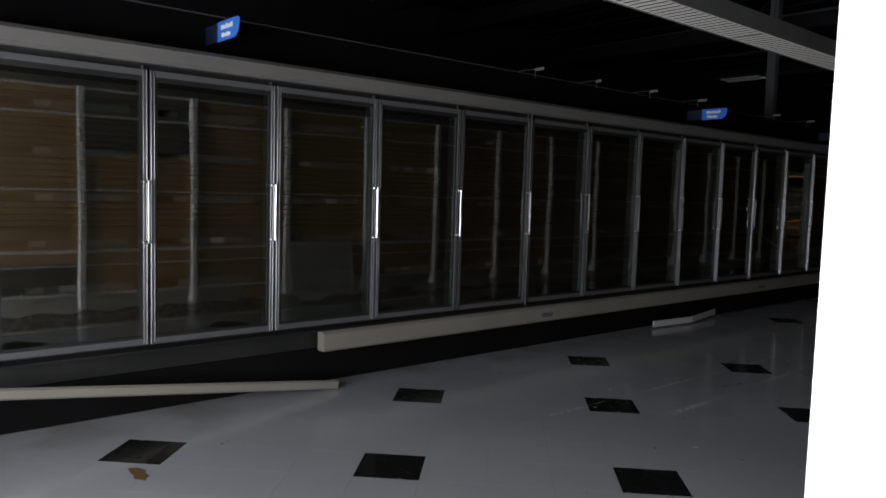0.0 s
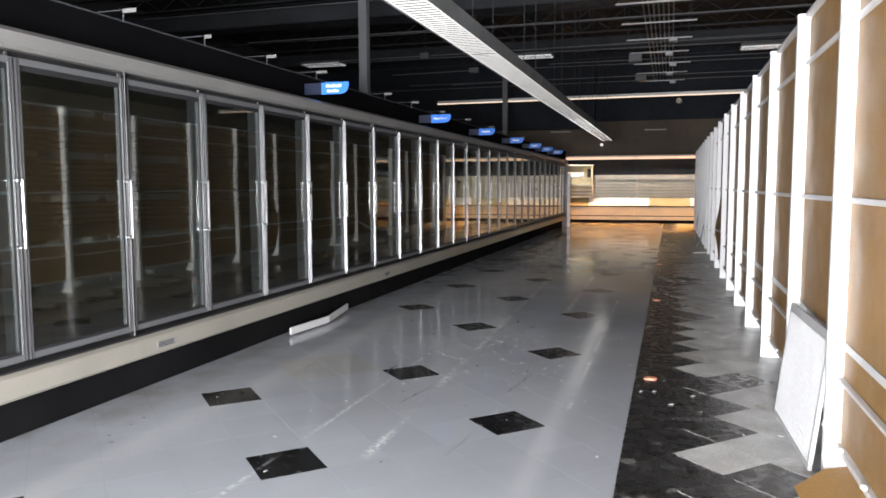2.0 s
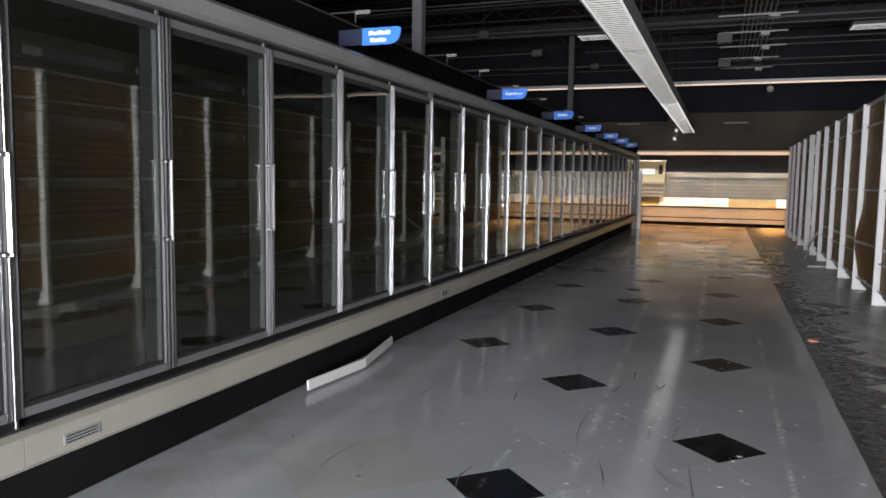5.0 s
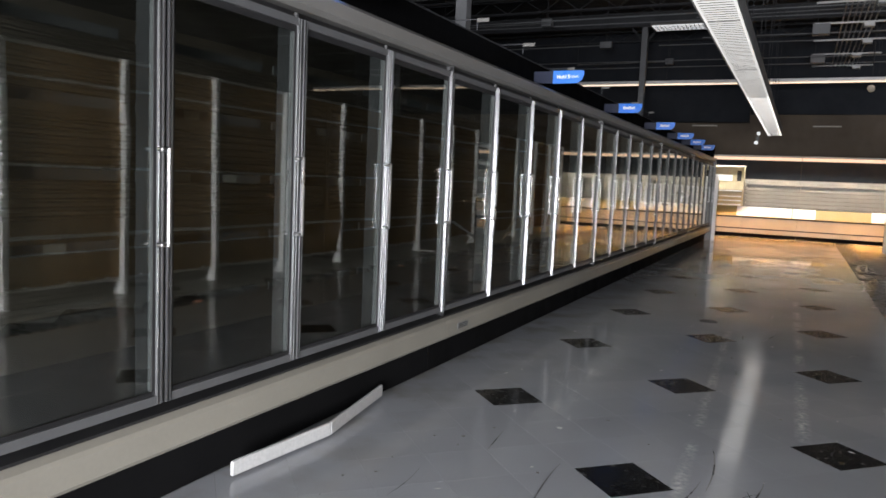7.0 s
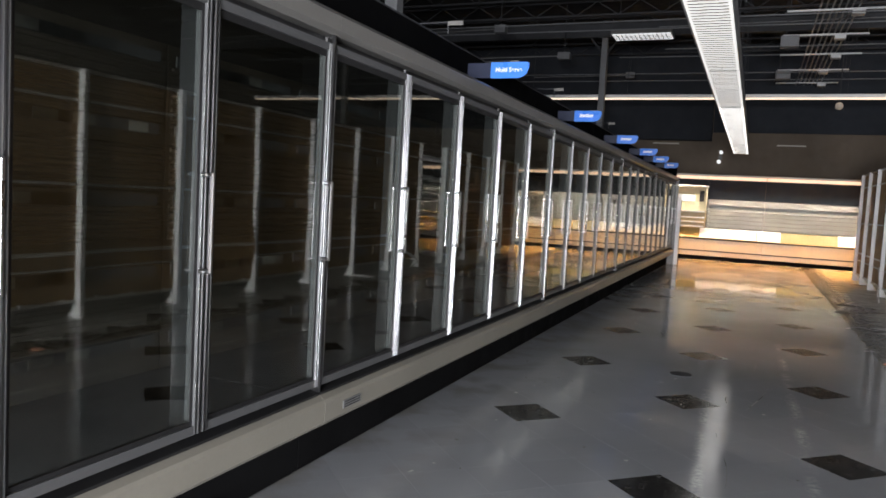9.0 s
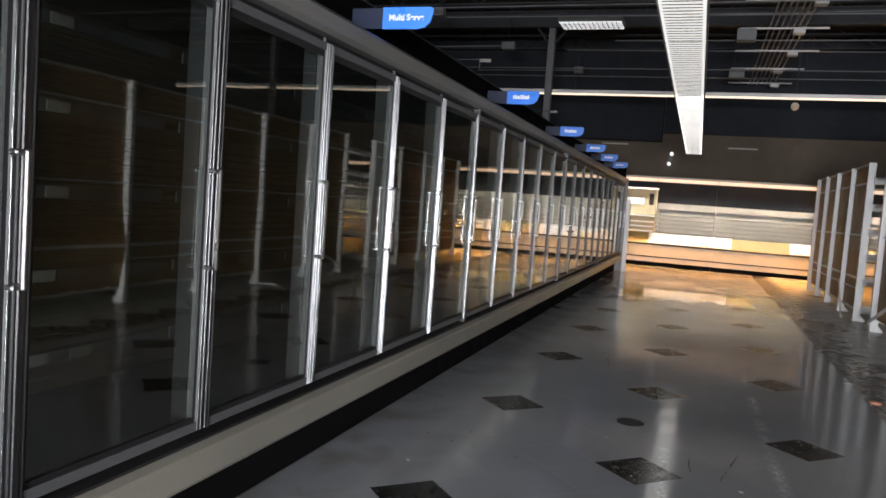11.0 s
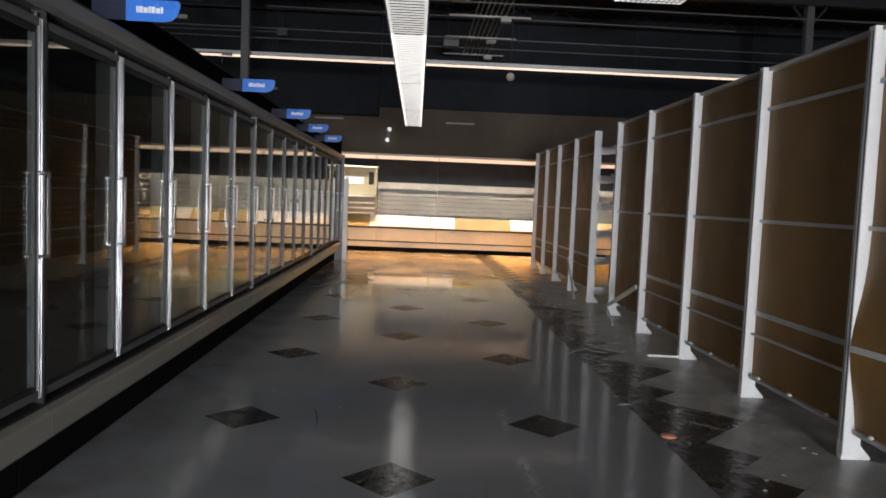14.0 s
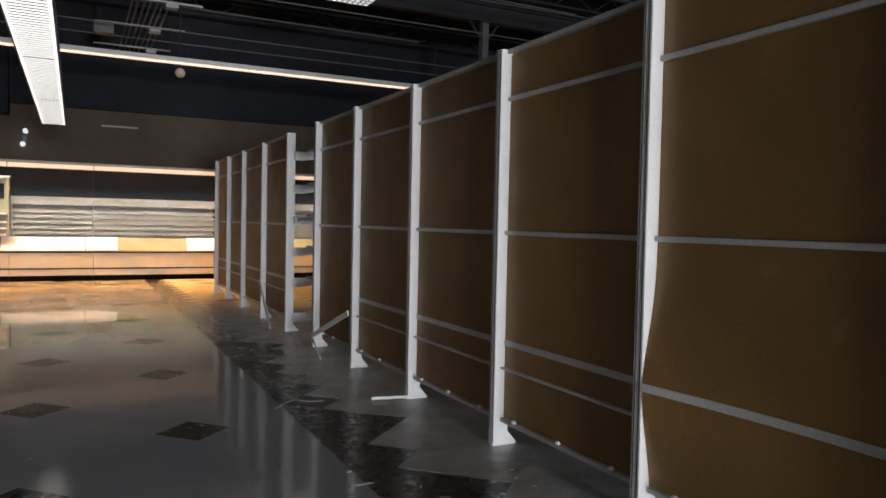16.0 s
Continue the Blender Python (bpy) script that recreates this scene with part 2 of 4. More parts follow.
def box(bm, x0, y0, z0, x1, y1, z1, m=None):
    vs = [bm.verts.new((x, y, z)) for x in (x0, x1) for y in (y0, y1) for z in (z0, z1)]
    for f in ((0, 1, 3, 2), (4, 6, 7, 5), (0, 4, 5, 1), (2, 3, 7, 6), (0, 2, 6, 4), (1, 5, 7, 3)):
        bm.faces.new([vs[i] for i in f])
    if m is not None:
        bmesh.ops.transform(bm, matrix=m, verts=vs)
    return vs


def bar(bm, a, b, w, h):
    """A straight bar of w by h from a to b."""
    a, b = Vector(a), Vector(b)
    d = (b - a)
    m = Matrix.Translation(a) @ d.to_track_quat("Y", "Z").to_matrix().to_4x4()
    return box(bm, -w / 2, 0, -h / 2, w / 2, d.length, h / 2, m)


def rod(bm, a, b, r, n=8):
    a, b = Vector(a), Vector(b)
    d = b - a
    m = Matrix.Translation((a + b) / 2) @ d.to_track_quat("Z", "Y").to_matrix().to_4x4()
    bmesh.ops.create_cone(bm, cap_ends=True, segments=n, radius1=r, radius2=r, depth=d.length, matrix=m)


def extrude_poly(bm, pts, axis, a, b):
    """A prism: the outline pts in the plane across axis, from a to b."""
    def put(p, v):
        return (v, p[0], p[1]) if axis == "x" else (p[0], v, p[1]) if axis == "y" else (p[0], p[1], v)
    v0, v1 = [bm.verts.new(put(p, a)) for p in pts], [bm.verts.new(put(p, b)) for p in pts]
    bm.faces.new(v0)
    bm.faces.new(v1[::-1])
    for i in range(len(pts)):
        j = (i + 1) % len(pts)
        bm.faces.new((v0[i], v1[i], v1[j], v0[j]))


def mesh_of(name, bm, mat, bevel=0.0):
    if bevel:
        bmesh.ops.bevel(bm, geom=list(bm.edges), offset=bevel, segments=1, affect="EDGES", clamp_overlap=True)
    bmesh.ops.recalc_face_normals(bm, faces=list(bm.faces))
    me = bpy.data.meshes.new(name)
    bm.to_mesh(me)
    bm.free()
    me.materials.append(mat)
    return me


def part(name, bm, mat, parent, label="", bevel=0.0):
    ob = new(name, mesh_of(name, bm, mat, bevel))
    ob.parent = parent
    if label:
        tagged(ob, label)
    return ob


def boxes(*bs):
    bm = bmesh.new()
    for b in bs:
        box(bm, *b)
    return bm


def empty(name, at=(0, 0, 0)):
    ob = new(name)
    ob.location = at
    return ob


def structure(name, bm, mat, label, category, bevel=0.0):
    return tagged(new(name, mesh_of(name, bm, mat, bevel)), label, category, kind="structure")


# ---- shell ----
X0, X1, Y0, Y1 = -15.0, 10.0, -3.5, 27.0
floor = structure("floor", boxes((X0, Y0, -0.2, X1, Y1, -0.004)), M_GLUE, "dark adhesive-stained slab under worn vinyl floor tiles", "floor")
structure("ceiling", boxes((X0, Y0, CEIL, X1, Y1, CEIL + 0.2)), M_CEIL, "black painted open roof deck", "ceiling")
structure("wall_west", boxes((X0 - 0.2, Y0, -0.2, X0, Y1, CEIL)), M_WALL, "dull grey side wall of the hall", "wall")
structure("wall_east", boxes((X1, Y0, -0.2, X1 + 0.2, Y1, CEIL)), M_WALL, "dull grey side wall of the hall", "wall")
structure("wall_north", boxes((X0, Y1, -0.2, X1, Y1 + 0.2, CEIL)), M_WALLTAN, "brown painted end wall above the wall cooler", "wall")
structure("trim", boxes((-3.5, Y1 - 0.12, 3.66, X1, Y1 - 0.003, CEIL), (X0, Y1 - 0.45, 3.4, -3.52, Y1 - 0.003, CEIL)), M_WALLBLUE,
          "slate painted upper band of the end wall", "wall")
# shop front with one wide glazed opening
WA, WB = WINX - WINW / 2, WINX + WINW / 2
structure("wall_south", boxes((X0, Y0 - 0.2, -0.2, WA, Y0, CEIL), (WB, Y0 - 0.2, -0.2, X1, Y0, CEIL), (WA, Y0 - 0.2, -0.2, WB, Y0, 0.02),
                              (WA, Y0 - 0.2, 2.12, WB, Y0, CEIL)), M_WALL, "grey shop front wall with a wide glazed opening", "wall")
win = tagged(empty("window_1", (WINX, Y0, 0.02)), "wide glazed shop front doors in aluminium frames", "window", kind="structure")
H = WINW / 2
part("window_frame", boxes((-H, -0.12, 0, H, -0.06, 0.06), (-H, -0.12, 2.04, H, -0.06, 2.1),
                           *[(x - 0.03, -0.12, 0.06, x + 0.03, -0.06, 2.04) for x in (-H + 0.03, -H / 3, H / 3, H - 0.03)]), M_CHROME, win)
for a, b in ((-H + 0.06, -H / 3 - 0.03), (-H / 3 + 0.03, H / 3 - 0.03), (H / 3 + 0.03, H - 0.06)):
    p = part("pane", boxes((a, -0.1, 0.06, b, -0.09, 2.04)), M_PANE, win)
    p.visible_shadow = False
structure("ground", boxes((-300, -300, -0.45, 300, 300, -0.3)), M_GLUE, "asphalt outside the shop", "ground")

# ---- ceiling steel ----
bm = bmesh.new()
for y in (-0.4, 10.8, 22.0):
    box(bm, X0, y - 0.09, 5.42, X1, y + 0.09, 5.45)
    box(bm, X0, y - 0.01, 5.45, X1, y + 0.01, 5.75)
    box(bm, X0, y - 0.09, 5.75, X1, y + 0.09, 5.78)
structure("roof_girders", bm, M_STEEL, "dark painted steel roof girders", "girder")
bm = bmesh.new()
y = Y0 + 0.6
while y < 26.5:
    box(bm, X0, y - 0.03, 5.80, X1, y + 0.03, 5.84)
    box(bm, X0, y - 0.03, 6.12, X1, y + 0.03, 6.16)
    x = X0
    k = 0
    while x < X1:
        bar(bm, (x, y, 5.82 if k % 2 else 6.14), (x + 0.5, y, 6.14 if k % 2 else 5.82), 0.02, 0.02)
        x, k = x + 0.5, k + 1
    y += 1.52
tagged(structure("roof_joists", bm, M_STEEL, "dark open-web steel roof joists", "joist"), kind="stuff")


def column(x, y):
    c = tagged(empty("column", (x, y, 0)), "slim grey painted steel roof column", "column", "roof columns")
    part("shaft", boxes((-0.075, -0.075, 0.02, 0.075, 0.075, 5.40)), M_COLUMN, c, bevel=0.008)
    part("base_plate", boxes((-0.15, -0.15, 0, 0.15, 0.15, 0.02)), M_STEEL, c)
    part("cap_plate", boxes((-0.15, -0.12, 5.40, 0.15, 0.12, 5.42)), M_STEEL, c)
    bm = bmesh.new()
    bar(bm, (0.06, 0, 5.05), (0.34, 0, 5.40), 0.04, 0.04)
    part("knee_brace", bm, M_STEEL, c)
    bm = bmesh.new()
    bar(bm, (-0.06, 0, 5.05), (-0.34, 0, 5.40), 0.04, 0.04)
    part("knee_brace", bm, M_STEEL, c)


for cx, cy in ((-5.87, 22.0), (-5.87, 10.8), (5.2, 22.0)):
    column(cx, cy)

# ---- freezer cases ----
SHELVES = (0.745, 0.998, 1.251, 1.504, 1.757)
rnd0 = random.Random(9)
Z_SILL, Z_DOOR0, Z_DOOR1, Z_TRIM = 0.375, 0.415, 1.965, 2.02


def freezer_door():
    """One glazed door, 0 to PITCH along y, its face at x = 0."""
    w = PITCH
    g0, g1 = 0.034, w - 0.034
    bm = boxes((-0.05, g0, Z_DOOR0, -0.004, g1, Z_DOOR0 + 0.034), (-0.05, g0, Z_DOOR1 - 0.034, -0.004, g1, Z_DOOR1))
    for c0 in (0.020, w - 0.020):
        box(bm, -0.05, c0 - 0.014, Z_DOOR0, -0.004, c0 + 0.014, Z_DOOR1)
    d = new("door", mesh_of("door", bm, M_FRAME))
    for c0, r in ((0.0125, 0.0052), (0.030, 0.003), (w - 0.0125, 0.0052), (w - 0.030, 0.003)):
        bm = bmesh.new()
        rod(bm, (-0.003, c0, Z_DOOR0 + 0.002), (-0.003, c0, Z_DOOR1 - 0.002), r, 10)
        part("bead", bm, M_CHROME, d, "bright aluminium bead")
    part("glass", boxes((-0.024, g0, Z_DOOR0 + 0.035, -0.018, g1, Z_DOOR1 - 0.035)), M_GLASS, d, "dark reflecting door glass").visible_shadow = False
    part("gasket", boxes((-0.017, g0, Z_DOOR0 + 0.035, -0.012, g0 + 0.014, Z_DOOR1 - 0.035), (-0.017, g1 - 0.014, Z_DOOR0 + 0.035, -0.012, g1, Z_DOOR1 - 0.035),
                         (-0.017, g0 + 0.015, Z_DOOR0 + 0.035, -0.012, g1 - 0.015, Z_DOOR0 + 0.05), (-0.017, g0 + 0.015, Z_DOOR1 - 0.062, -0.012, g1 - 0.015, Z_DOOR1 - 0.035)),
         M_GASKET, d)
    bm = bmesh.new()
    yh = w - 0.022
    for z in (1.005, 1.345):
        box(bm, -0.005, yh - 0.022, z - 0.008, 0.026, yh + 0.024, z + 0.008)
    box(bm, 0.018, yh + 0.004, 0.995, 0.031, yh + 0.022, 1.355)
    part("handle", bm, M_POLISH, d, "polished chrome pull handle", bevel=0.005)
    bm = bmesh.new()
    rod(bm, (-0.02, w - 0.03, Z_DOOR1 + 0.001), (-0.02, w - 0.03, Z_DOOR1 + 0.022), 0.012)
    part("hinge_pin", bm, M_GASKET, d)
    return d


def freezer_case():
    w = 5 * PITCH
    c = empty("freezer_case")
    part("body", boxes((-1.0, 0.004, 0.24, -0.96, w - 0.004, 2.10), (-0.96, 0.004, 1.99, -0.12, w - 0.004, 2.10)), M_LINER_SHADE, c, "empty freezer interior, liner coloured dark for its shade")
    # the liner's darker copy puts deeper shade on the case floor
    part("case_floor", boxes((-0.96, 0.004, 0.24, -0.10, w - 0.004, 0.36)), M_INNER_SHADE, c)
    for z in SHELVES:
        bm = bmesh.new()
        for k in range(8):
            bar(bm, (-0.92 + 0.095 * k, 0.03, z), (-0.92 + 0.095 * k, w - 0.03, z), 0.006, 0.006)
        sh = part("wire_shelf", bm, M_LINER_SHADE, c)
        for k in range(5):
            part("price_strip", boxes((-0.205, PITCH * k + 0.04, z - 0.026, -0.198, PITCH * (k + 1) - 0.04, z + 0.012)), M_DARK, sh, "dark price strip along the shelf edge")
            y = PITCH * k + 0.06
            for q in range(rnd0.randint(1, 3)):
                y += rnd0.uniform(0.03, 0.20)
                if y < PITCH * (k + 1) - 0.16:
                    part("price_tag", boxes((-0.197, y, z - 0.024, -0.195, y + 0.085, z + 0.010)), M_TAG, sh, "faded price tag")
                y += 0.09
    bm = bmesh.new()
    for k in range(22):
        z = 1.02 + 0.04 * k
        extrude_poly(bm, [(-0.9595, z), (-0.945, z + 0.008), (-0.945, z + 0.016), (-0.9595, z + 0.024)], "y", 0.03, w - 0.03)
    part("back_ribs", bm, M_LINER_SHADE, c, "ribbed liner of the case back")
    part("door_frame", boxes((-0.12, 0, Z_DOOR1 + 0.004, -0.052, w, 2.0), (-0.12, 0, 0.36, -0.052, w, Z_DOOR0 - 0.004),
                             *[(-0.12, PITCH * k - 0.03, Z_DOOR0 - 0.003, -0.056, PITCH * k + 0.03, Z_DOOR1 + 0.003) for k in range(1, 5)]), M_GASKET, c)
    bm = bmesh.new()
    extrude_poly(bm, [(-0.10, 2.002), (0.0, 2.002), (0.03, 2.02), (0.03, 2.085), (0.0, 2.11), (-0.30, 2.115), (-0.30, 2.105), (-0.10, 2.10)], "y", 0.001, w - 0.001)
    part("top_trim", bm, M_TRIM, c, "grey rounded top trim")
    bm = bmesh.new()
    extrude_poly(bm, [(-0.12, 0.373), (0.004, 0.373), (0.006, 0.384), (-0.05, 0.397), (-0.12, 0.385)], "y", 0.001, w - 0.001)
    part("sill", bm, M_GASKET, c, "black rubber sill below the doors")
    part("joint_cover", boxes((-0.05, -0.009, 0.385, 0.006, 0.009, 2.004)), M_CHROME, c, "bright vertical joint cover", bevel=0.003)
    part("header", boxes((-0.30, 0.001, 2.116, -0.24, w - 0.001, 2.375)), M_HEAD, c, "black header above the doors")
    part("header_lip", boxes((-0.36, 0.002, 2.376, -0.238, w - 0.002, 2.384)), M_STEEL, c)
    part("kick_plate", boxes((-0.96, 0.003, 0.0, -0.10, w - 0.003, 0.235)), M_KICK, c, "black kick plate")
    return c


def bumper(c, y0, y1, vent):
    bm = bmesh.new()
    extrude_poly(bm, [(-0.05, 0.235), (0.025, 0.235), (0.035, 0.25), (0.035, 0.338), (0.028, 0.354), (0.0, 0.371), (-0.05, 0.371)], "y", y0, y1)
    part("bumper", bm, M_CREAM, c, "cream bumper strip")
    if vent:
        v = part("vent_plate", boxes((0.036, 0.16, 0.275, 0.040, 0.33, 0.315)), M_PIPE, c, bevel=0.001)
        part("slot", boxes(*[(0.0402, 0.17, 0.279 + 0.012 * k, 0.0408, 0.32, 0.285 + 0.012 * k) for k in range(3)]), M_DARK, v)


door_master = freezer_door()
case_master = freezer_case()
FREEZER = "dark glass-door freezer case, empty, with chrome handles"
for k in range(6):
    at = (FX, FY + PITCH * (5 * k - 3), 0)
    c = case_master if k == 0 else copy_thing(case_master, pose(*at))
    tagged(c, FREEZER + (" and missing bumper" if k == 0 else ""), "freezer", "row of freezer cases")
    if k == 0:
        c.location = at
cases = [o for o in scene.objects if o.name.startswith("freezer_case")]
for k, c in enumerate(cases):
    for j in range(5):
        d = copy_thing(door_master, pose(0, PITCH * j, 0))
        d.parent = c
    bumper(c, 1.92 if k == 0 else 0.002, 5 * PITCH - 0.002, k in (1, 2))
for o in (*door_master.children_recursive, door_master):
    bpy.data.objects.remove(o)

END_Y = FY + 27 * PITCH
ep = tagged(empty("end_panel", (FX, END_Y, 0)), "pale grey end panel closing the freezer row", "panel")
part("panel", boxes((-1.0, 0.004, 0.0, 0.05, 0.05, 2.11)), M_TRIM, ep, bevel=0.004)
part("corner_guard", boxes((0.052, -0.03, 0.0, 0.14, 0.05, 1.64)), M_WHITE, ep, "white corner guard", bevel=0.006)
part("header_end", boxes((-0.30, 0.004, 2.112, -0.02, 0.05, 2.39)), M_HEAD, ep)

# bumper strip fallen to the floor at the start of the row, and a bent piece further on
bm = bmesh.new()
extrude_poly(bm, [(-0.05, 0.0), (0.04, 0.0), (0.05, 0.01), (0.05, 0.05), (0.035, 0.06), (0.02, 0.055), (0.02, 0.015), (-0.05, 0.01)], "y", -1.35, 0.78)
f = tagged(new("fallen_bumper_strip", mesh_of("fallen_bumper_strip", bm, M_CREAM)), "long cream bumper strip hanging with one end on the floor", "trim strip")
f.matrix_world = pose(-3.87, 0.76, 0.0) @ pose(0, 0, 0, -7.2, 0, 0) @ pose(0, -0.78, 0.0)
bent = tagged(empty("bent_bumper_piece", (-3.98, 4.62, 0)), "bent white bumper piece lying against the kick plate", "trim strip")
for a, b, lab in (((0.03, 0.0, 0.045), (0.09, 0.62, 0.045), ""), ((0.09, 0.625, 0.045), (-0.01, 1.28, 0.06), "")):
    bm = bmesh.new()
    bar(bm, a, b, 0.018, 0.065)
    part("strip", bm, M_GRILLE, bent, bevel=0.004)

# ---- blade signs above the doors ----


def blade_sign(y, lines, label, words=""):
    s = tagged(empty("blade_sign", (-4.02, y, 2.245)), label, "sign", "aisle blade signs")
    pts = [(0.0, 0.055), (0.27, 0.055), (0.285, 0.045), (0.285, 0.02), (0.27, -0.025), (0.24, -0.05), (0.20, -0.058), (0.0, -0.058)]
    bm = bmesh.new()
    extrude_poly(bm, pts, "y", -0.004, 0.004)
    part("panel", bm, M_BLUE, s, "bright blue plastic panel")
    # dark blue strip drawn as the panel's reflection in the header
    part("arm", boxes((-0.18, -0.003, -0.055, -0.001, 0.003, 0.052)), M_NAVY, s)
    if words:
        cu = bpy.data.curves.new("lettering", "FONT")
        cu.body, cu.size, cu.align_x, cu.align_y, cu.offset = words, 0.044, "CENTER", "CENTER", 0.0012
        tmp = new("lettering_curve", cu)
        me = bpy.data.meshes.new_from_object(tmp.evaluated_get(bpy.context.evaluated_depsgraph_get()))
        bpy.data.objects.remove(tmp)
        me.materials.append(M_LETTER)
        t = new("lettering", me)
        t.parent, t.matrix_basis = s, pose(0.137, -0.006, 0.0, 90, 0, 0)
        return
    rows = ((0.05, 0.21, 0.006, 0.034), (0.06, 0.18, -0.04, -0.014)) if lines == 2 else ((0.055, 0.205, -0.014, 0.020),)
    for a, b, z0, z1 in rows:
        bm = bmesh.new()
        x, k = a, 0
        while x < b - 0.006:
            wd = min(0.012 + 0.006 * (k % 3), b - x)
            box(bm, x, -0.006, z0, x + wd, -0.0045, z1 - 0.006 * ((k * 5) % 3 == 1))
            x, k = x + wd + 0.0035, k + 1
        part("lettering", bm, M_LETTER, s)


for y, lines in ((0.0, 2), (5.45, 2), (8.83, 1), (11.5, 1), (14.1, 1), (16.3, 1), (18.05, 1), (19.9, 1)):
    blade_sign(y, lines, "blue blade sign with white lettering above the freezer doors", "Multi Serve" if y == 8.83 else "")

# small tag holders standing out from the top of the header


def tag_holder(y, w):
    t = tagged(empty("tag_holder", (-4.206, y, 2.384)), "small pale tag on a wire bracket above the freezer header", "tag holder", "header tag holders")
    bm = bmesh.new()
    rod(bm, (0.0, 0, 0.004), (0.19, 0, 0.004), 0.004, 6)
    rod(bm, (0.19, 0, 0.004), (0.19, 0, -0.07), 0.004, 6)
    part("bracket", bm, M_STEEL, t)
    part("tag", boxes((0.19, -0.006, -0.016, 0.19 + w, -0.001, 0.010)), M_TRIM, t, "pale blank tag", bevel=0.001)


for y, w in ((2.78, 0.10), (3.6, 0.06), (4.45, 0.09), (5.34, 0.11), (7.07, 0.09), (8.0, 0.10), (9.25, 0.07), (10.6, 0.09), (12.2, 0.10), (13.4, 0.08), (15.2, 0.09)):
    tag_holder(y, w)

# ---- shelving run along the aisle ----
POSTS = [-0.905, 0.22, 1.40, 2.57, 3.75, 4.985, 6.22, 7.455, 8.69, 9.925] + [11.25, 12.47, 13.69, 14.91, 16.06, 17.17, 18.42, 19.7, 20.85, 21.95]
ZT = 2.29


def upright():
    u = empty("upright")
    bm = bmesh.new()
    extrude_poly(bm, [(0.0, -0.026), (0.004, -0.03), (0.095, -0.03), (0.095, -0.024), (0.006, -0.024), (0.006, -0.004), (0.012, 0.0), (0.006, 0.004), (0.006, 0.024),
                      (0.095, 0.024), (0.095, 0.03), (0.004, 0.03), (0.0, 0.026), (0.0, 0.004), (0.004, 0.0), (0.0, -0.004)], "z", 0.02, ZT)
    part("channel", bm, M_WHITE, u)
    for sy in (-0.014, 0.014):
        part("slot_strip", boxes((-0.0012, sy - 0.0022, 0.10, -0.0002, sy + 0.0022, ZT - 0.02)), M_DARK, u)
    bm = bmesh.new()
    extrude_poly(bm, [(0.0, 0.0), (0.16, 0.0), (0.16, 0.015), (0.098, 0.085), (0.0, 0.085)], "y", -0.022, 0.022)
    part("foot", bm, M_WHITE, u, bevel=0.003)
    return u


up0 = upright()
for i, y in enumerate(POSTS):
    u = up0 if i == 0 else copy_thing(up0, pose(SHX, y, 0))
    u.location = (SHX, y, 0)
    tagged(u, "white slotted steel shelving upright on a foot", "upright", "shelving uprights")


def board_mesh(w, z0, z1, swell):
    """A hardboard sheet, 0 to w along y; swell pushes its far edge towards the aisle where it has come loose."""
    if not swell:
        return boxes((0, 0.001, z0, 0.006, w - 0.001, z1))
    bm = bmesh.new()
    ny, nz = 14, 26
    sheets = []
    for dx in (0.0, 0.006):
        sheets.append([[bm.verts.new((dx + loose(y, z, w, swell), y, z)) for z in (z0 + (z1 - z0) * q / nz for q in range(nz + 1))]
                       for y in (0.001 + (w - 0.002) * p / ny for p in range(ny + 1))])
    for sh in sheets:
        for p in range(ny):
            for q in range(nz):
                bm.faces.new((sh[p][q], sh[p + 1][q], sh[p + 1][q + 1], sh[p][q + 1]))
    a, b = sheets
    for p in range(ny):
        for q in (0, nz):
            bm.faces.new((a[p][q], a[p + 1][q], b[p + 1][q], b[p][q]))
    for q in range(nz):
        for p in (0, ny):
            bm.faces.new((a[p][q], a[p][q + 1], b[p][q + 1], b[p][q]))
    return bm


def loose(y, z, w, swell):
    return -swell * math.exp(-((z - 0.60) / 0.30) ** 2) * max(0.0, 1 - (w - y) / 0.8) ** 1.6


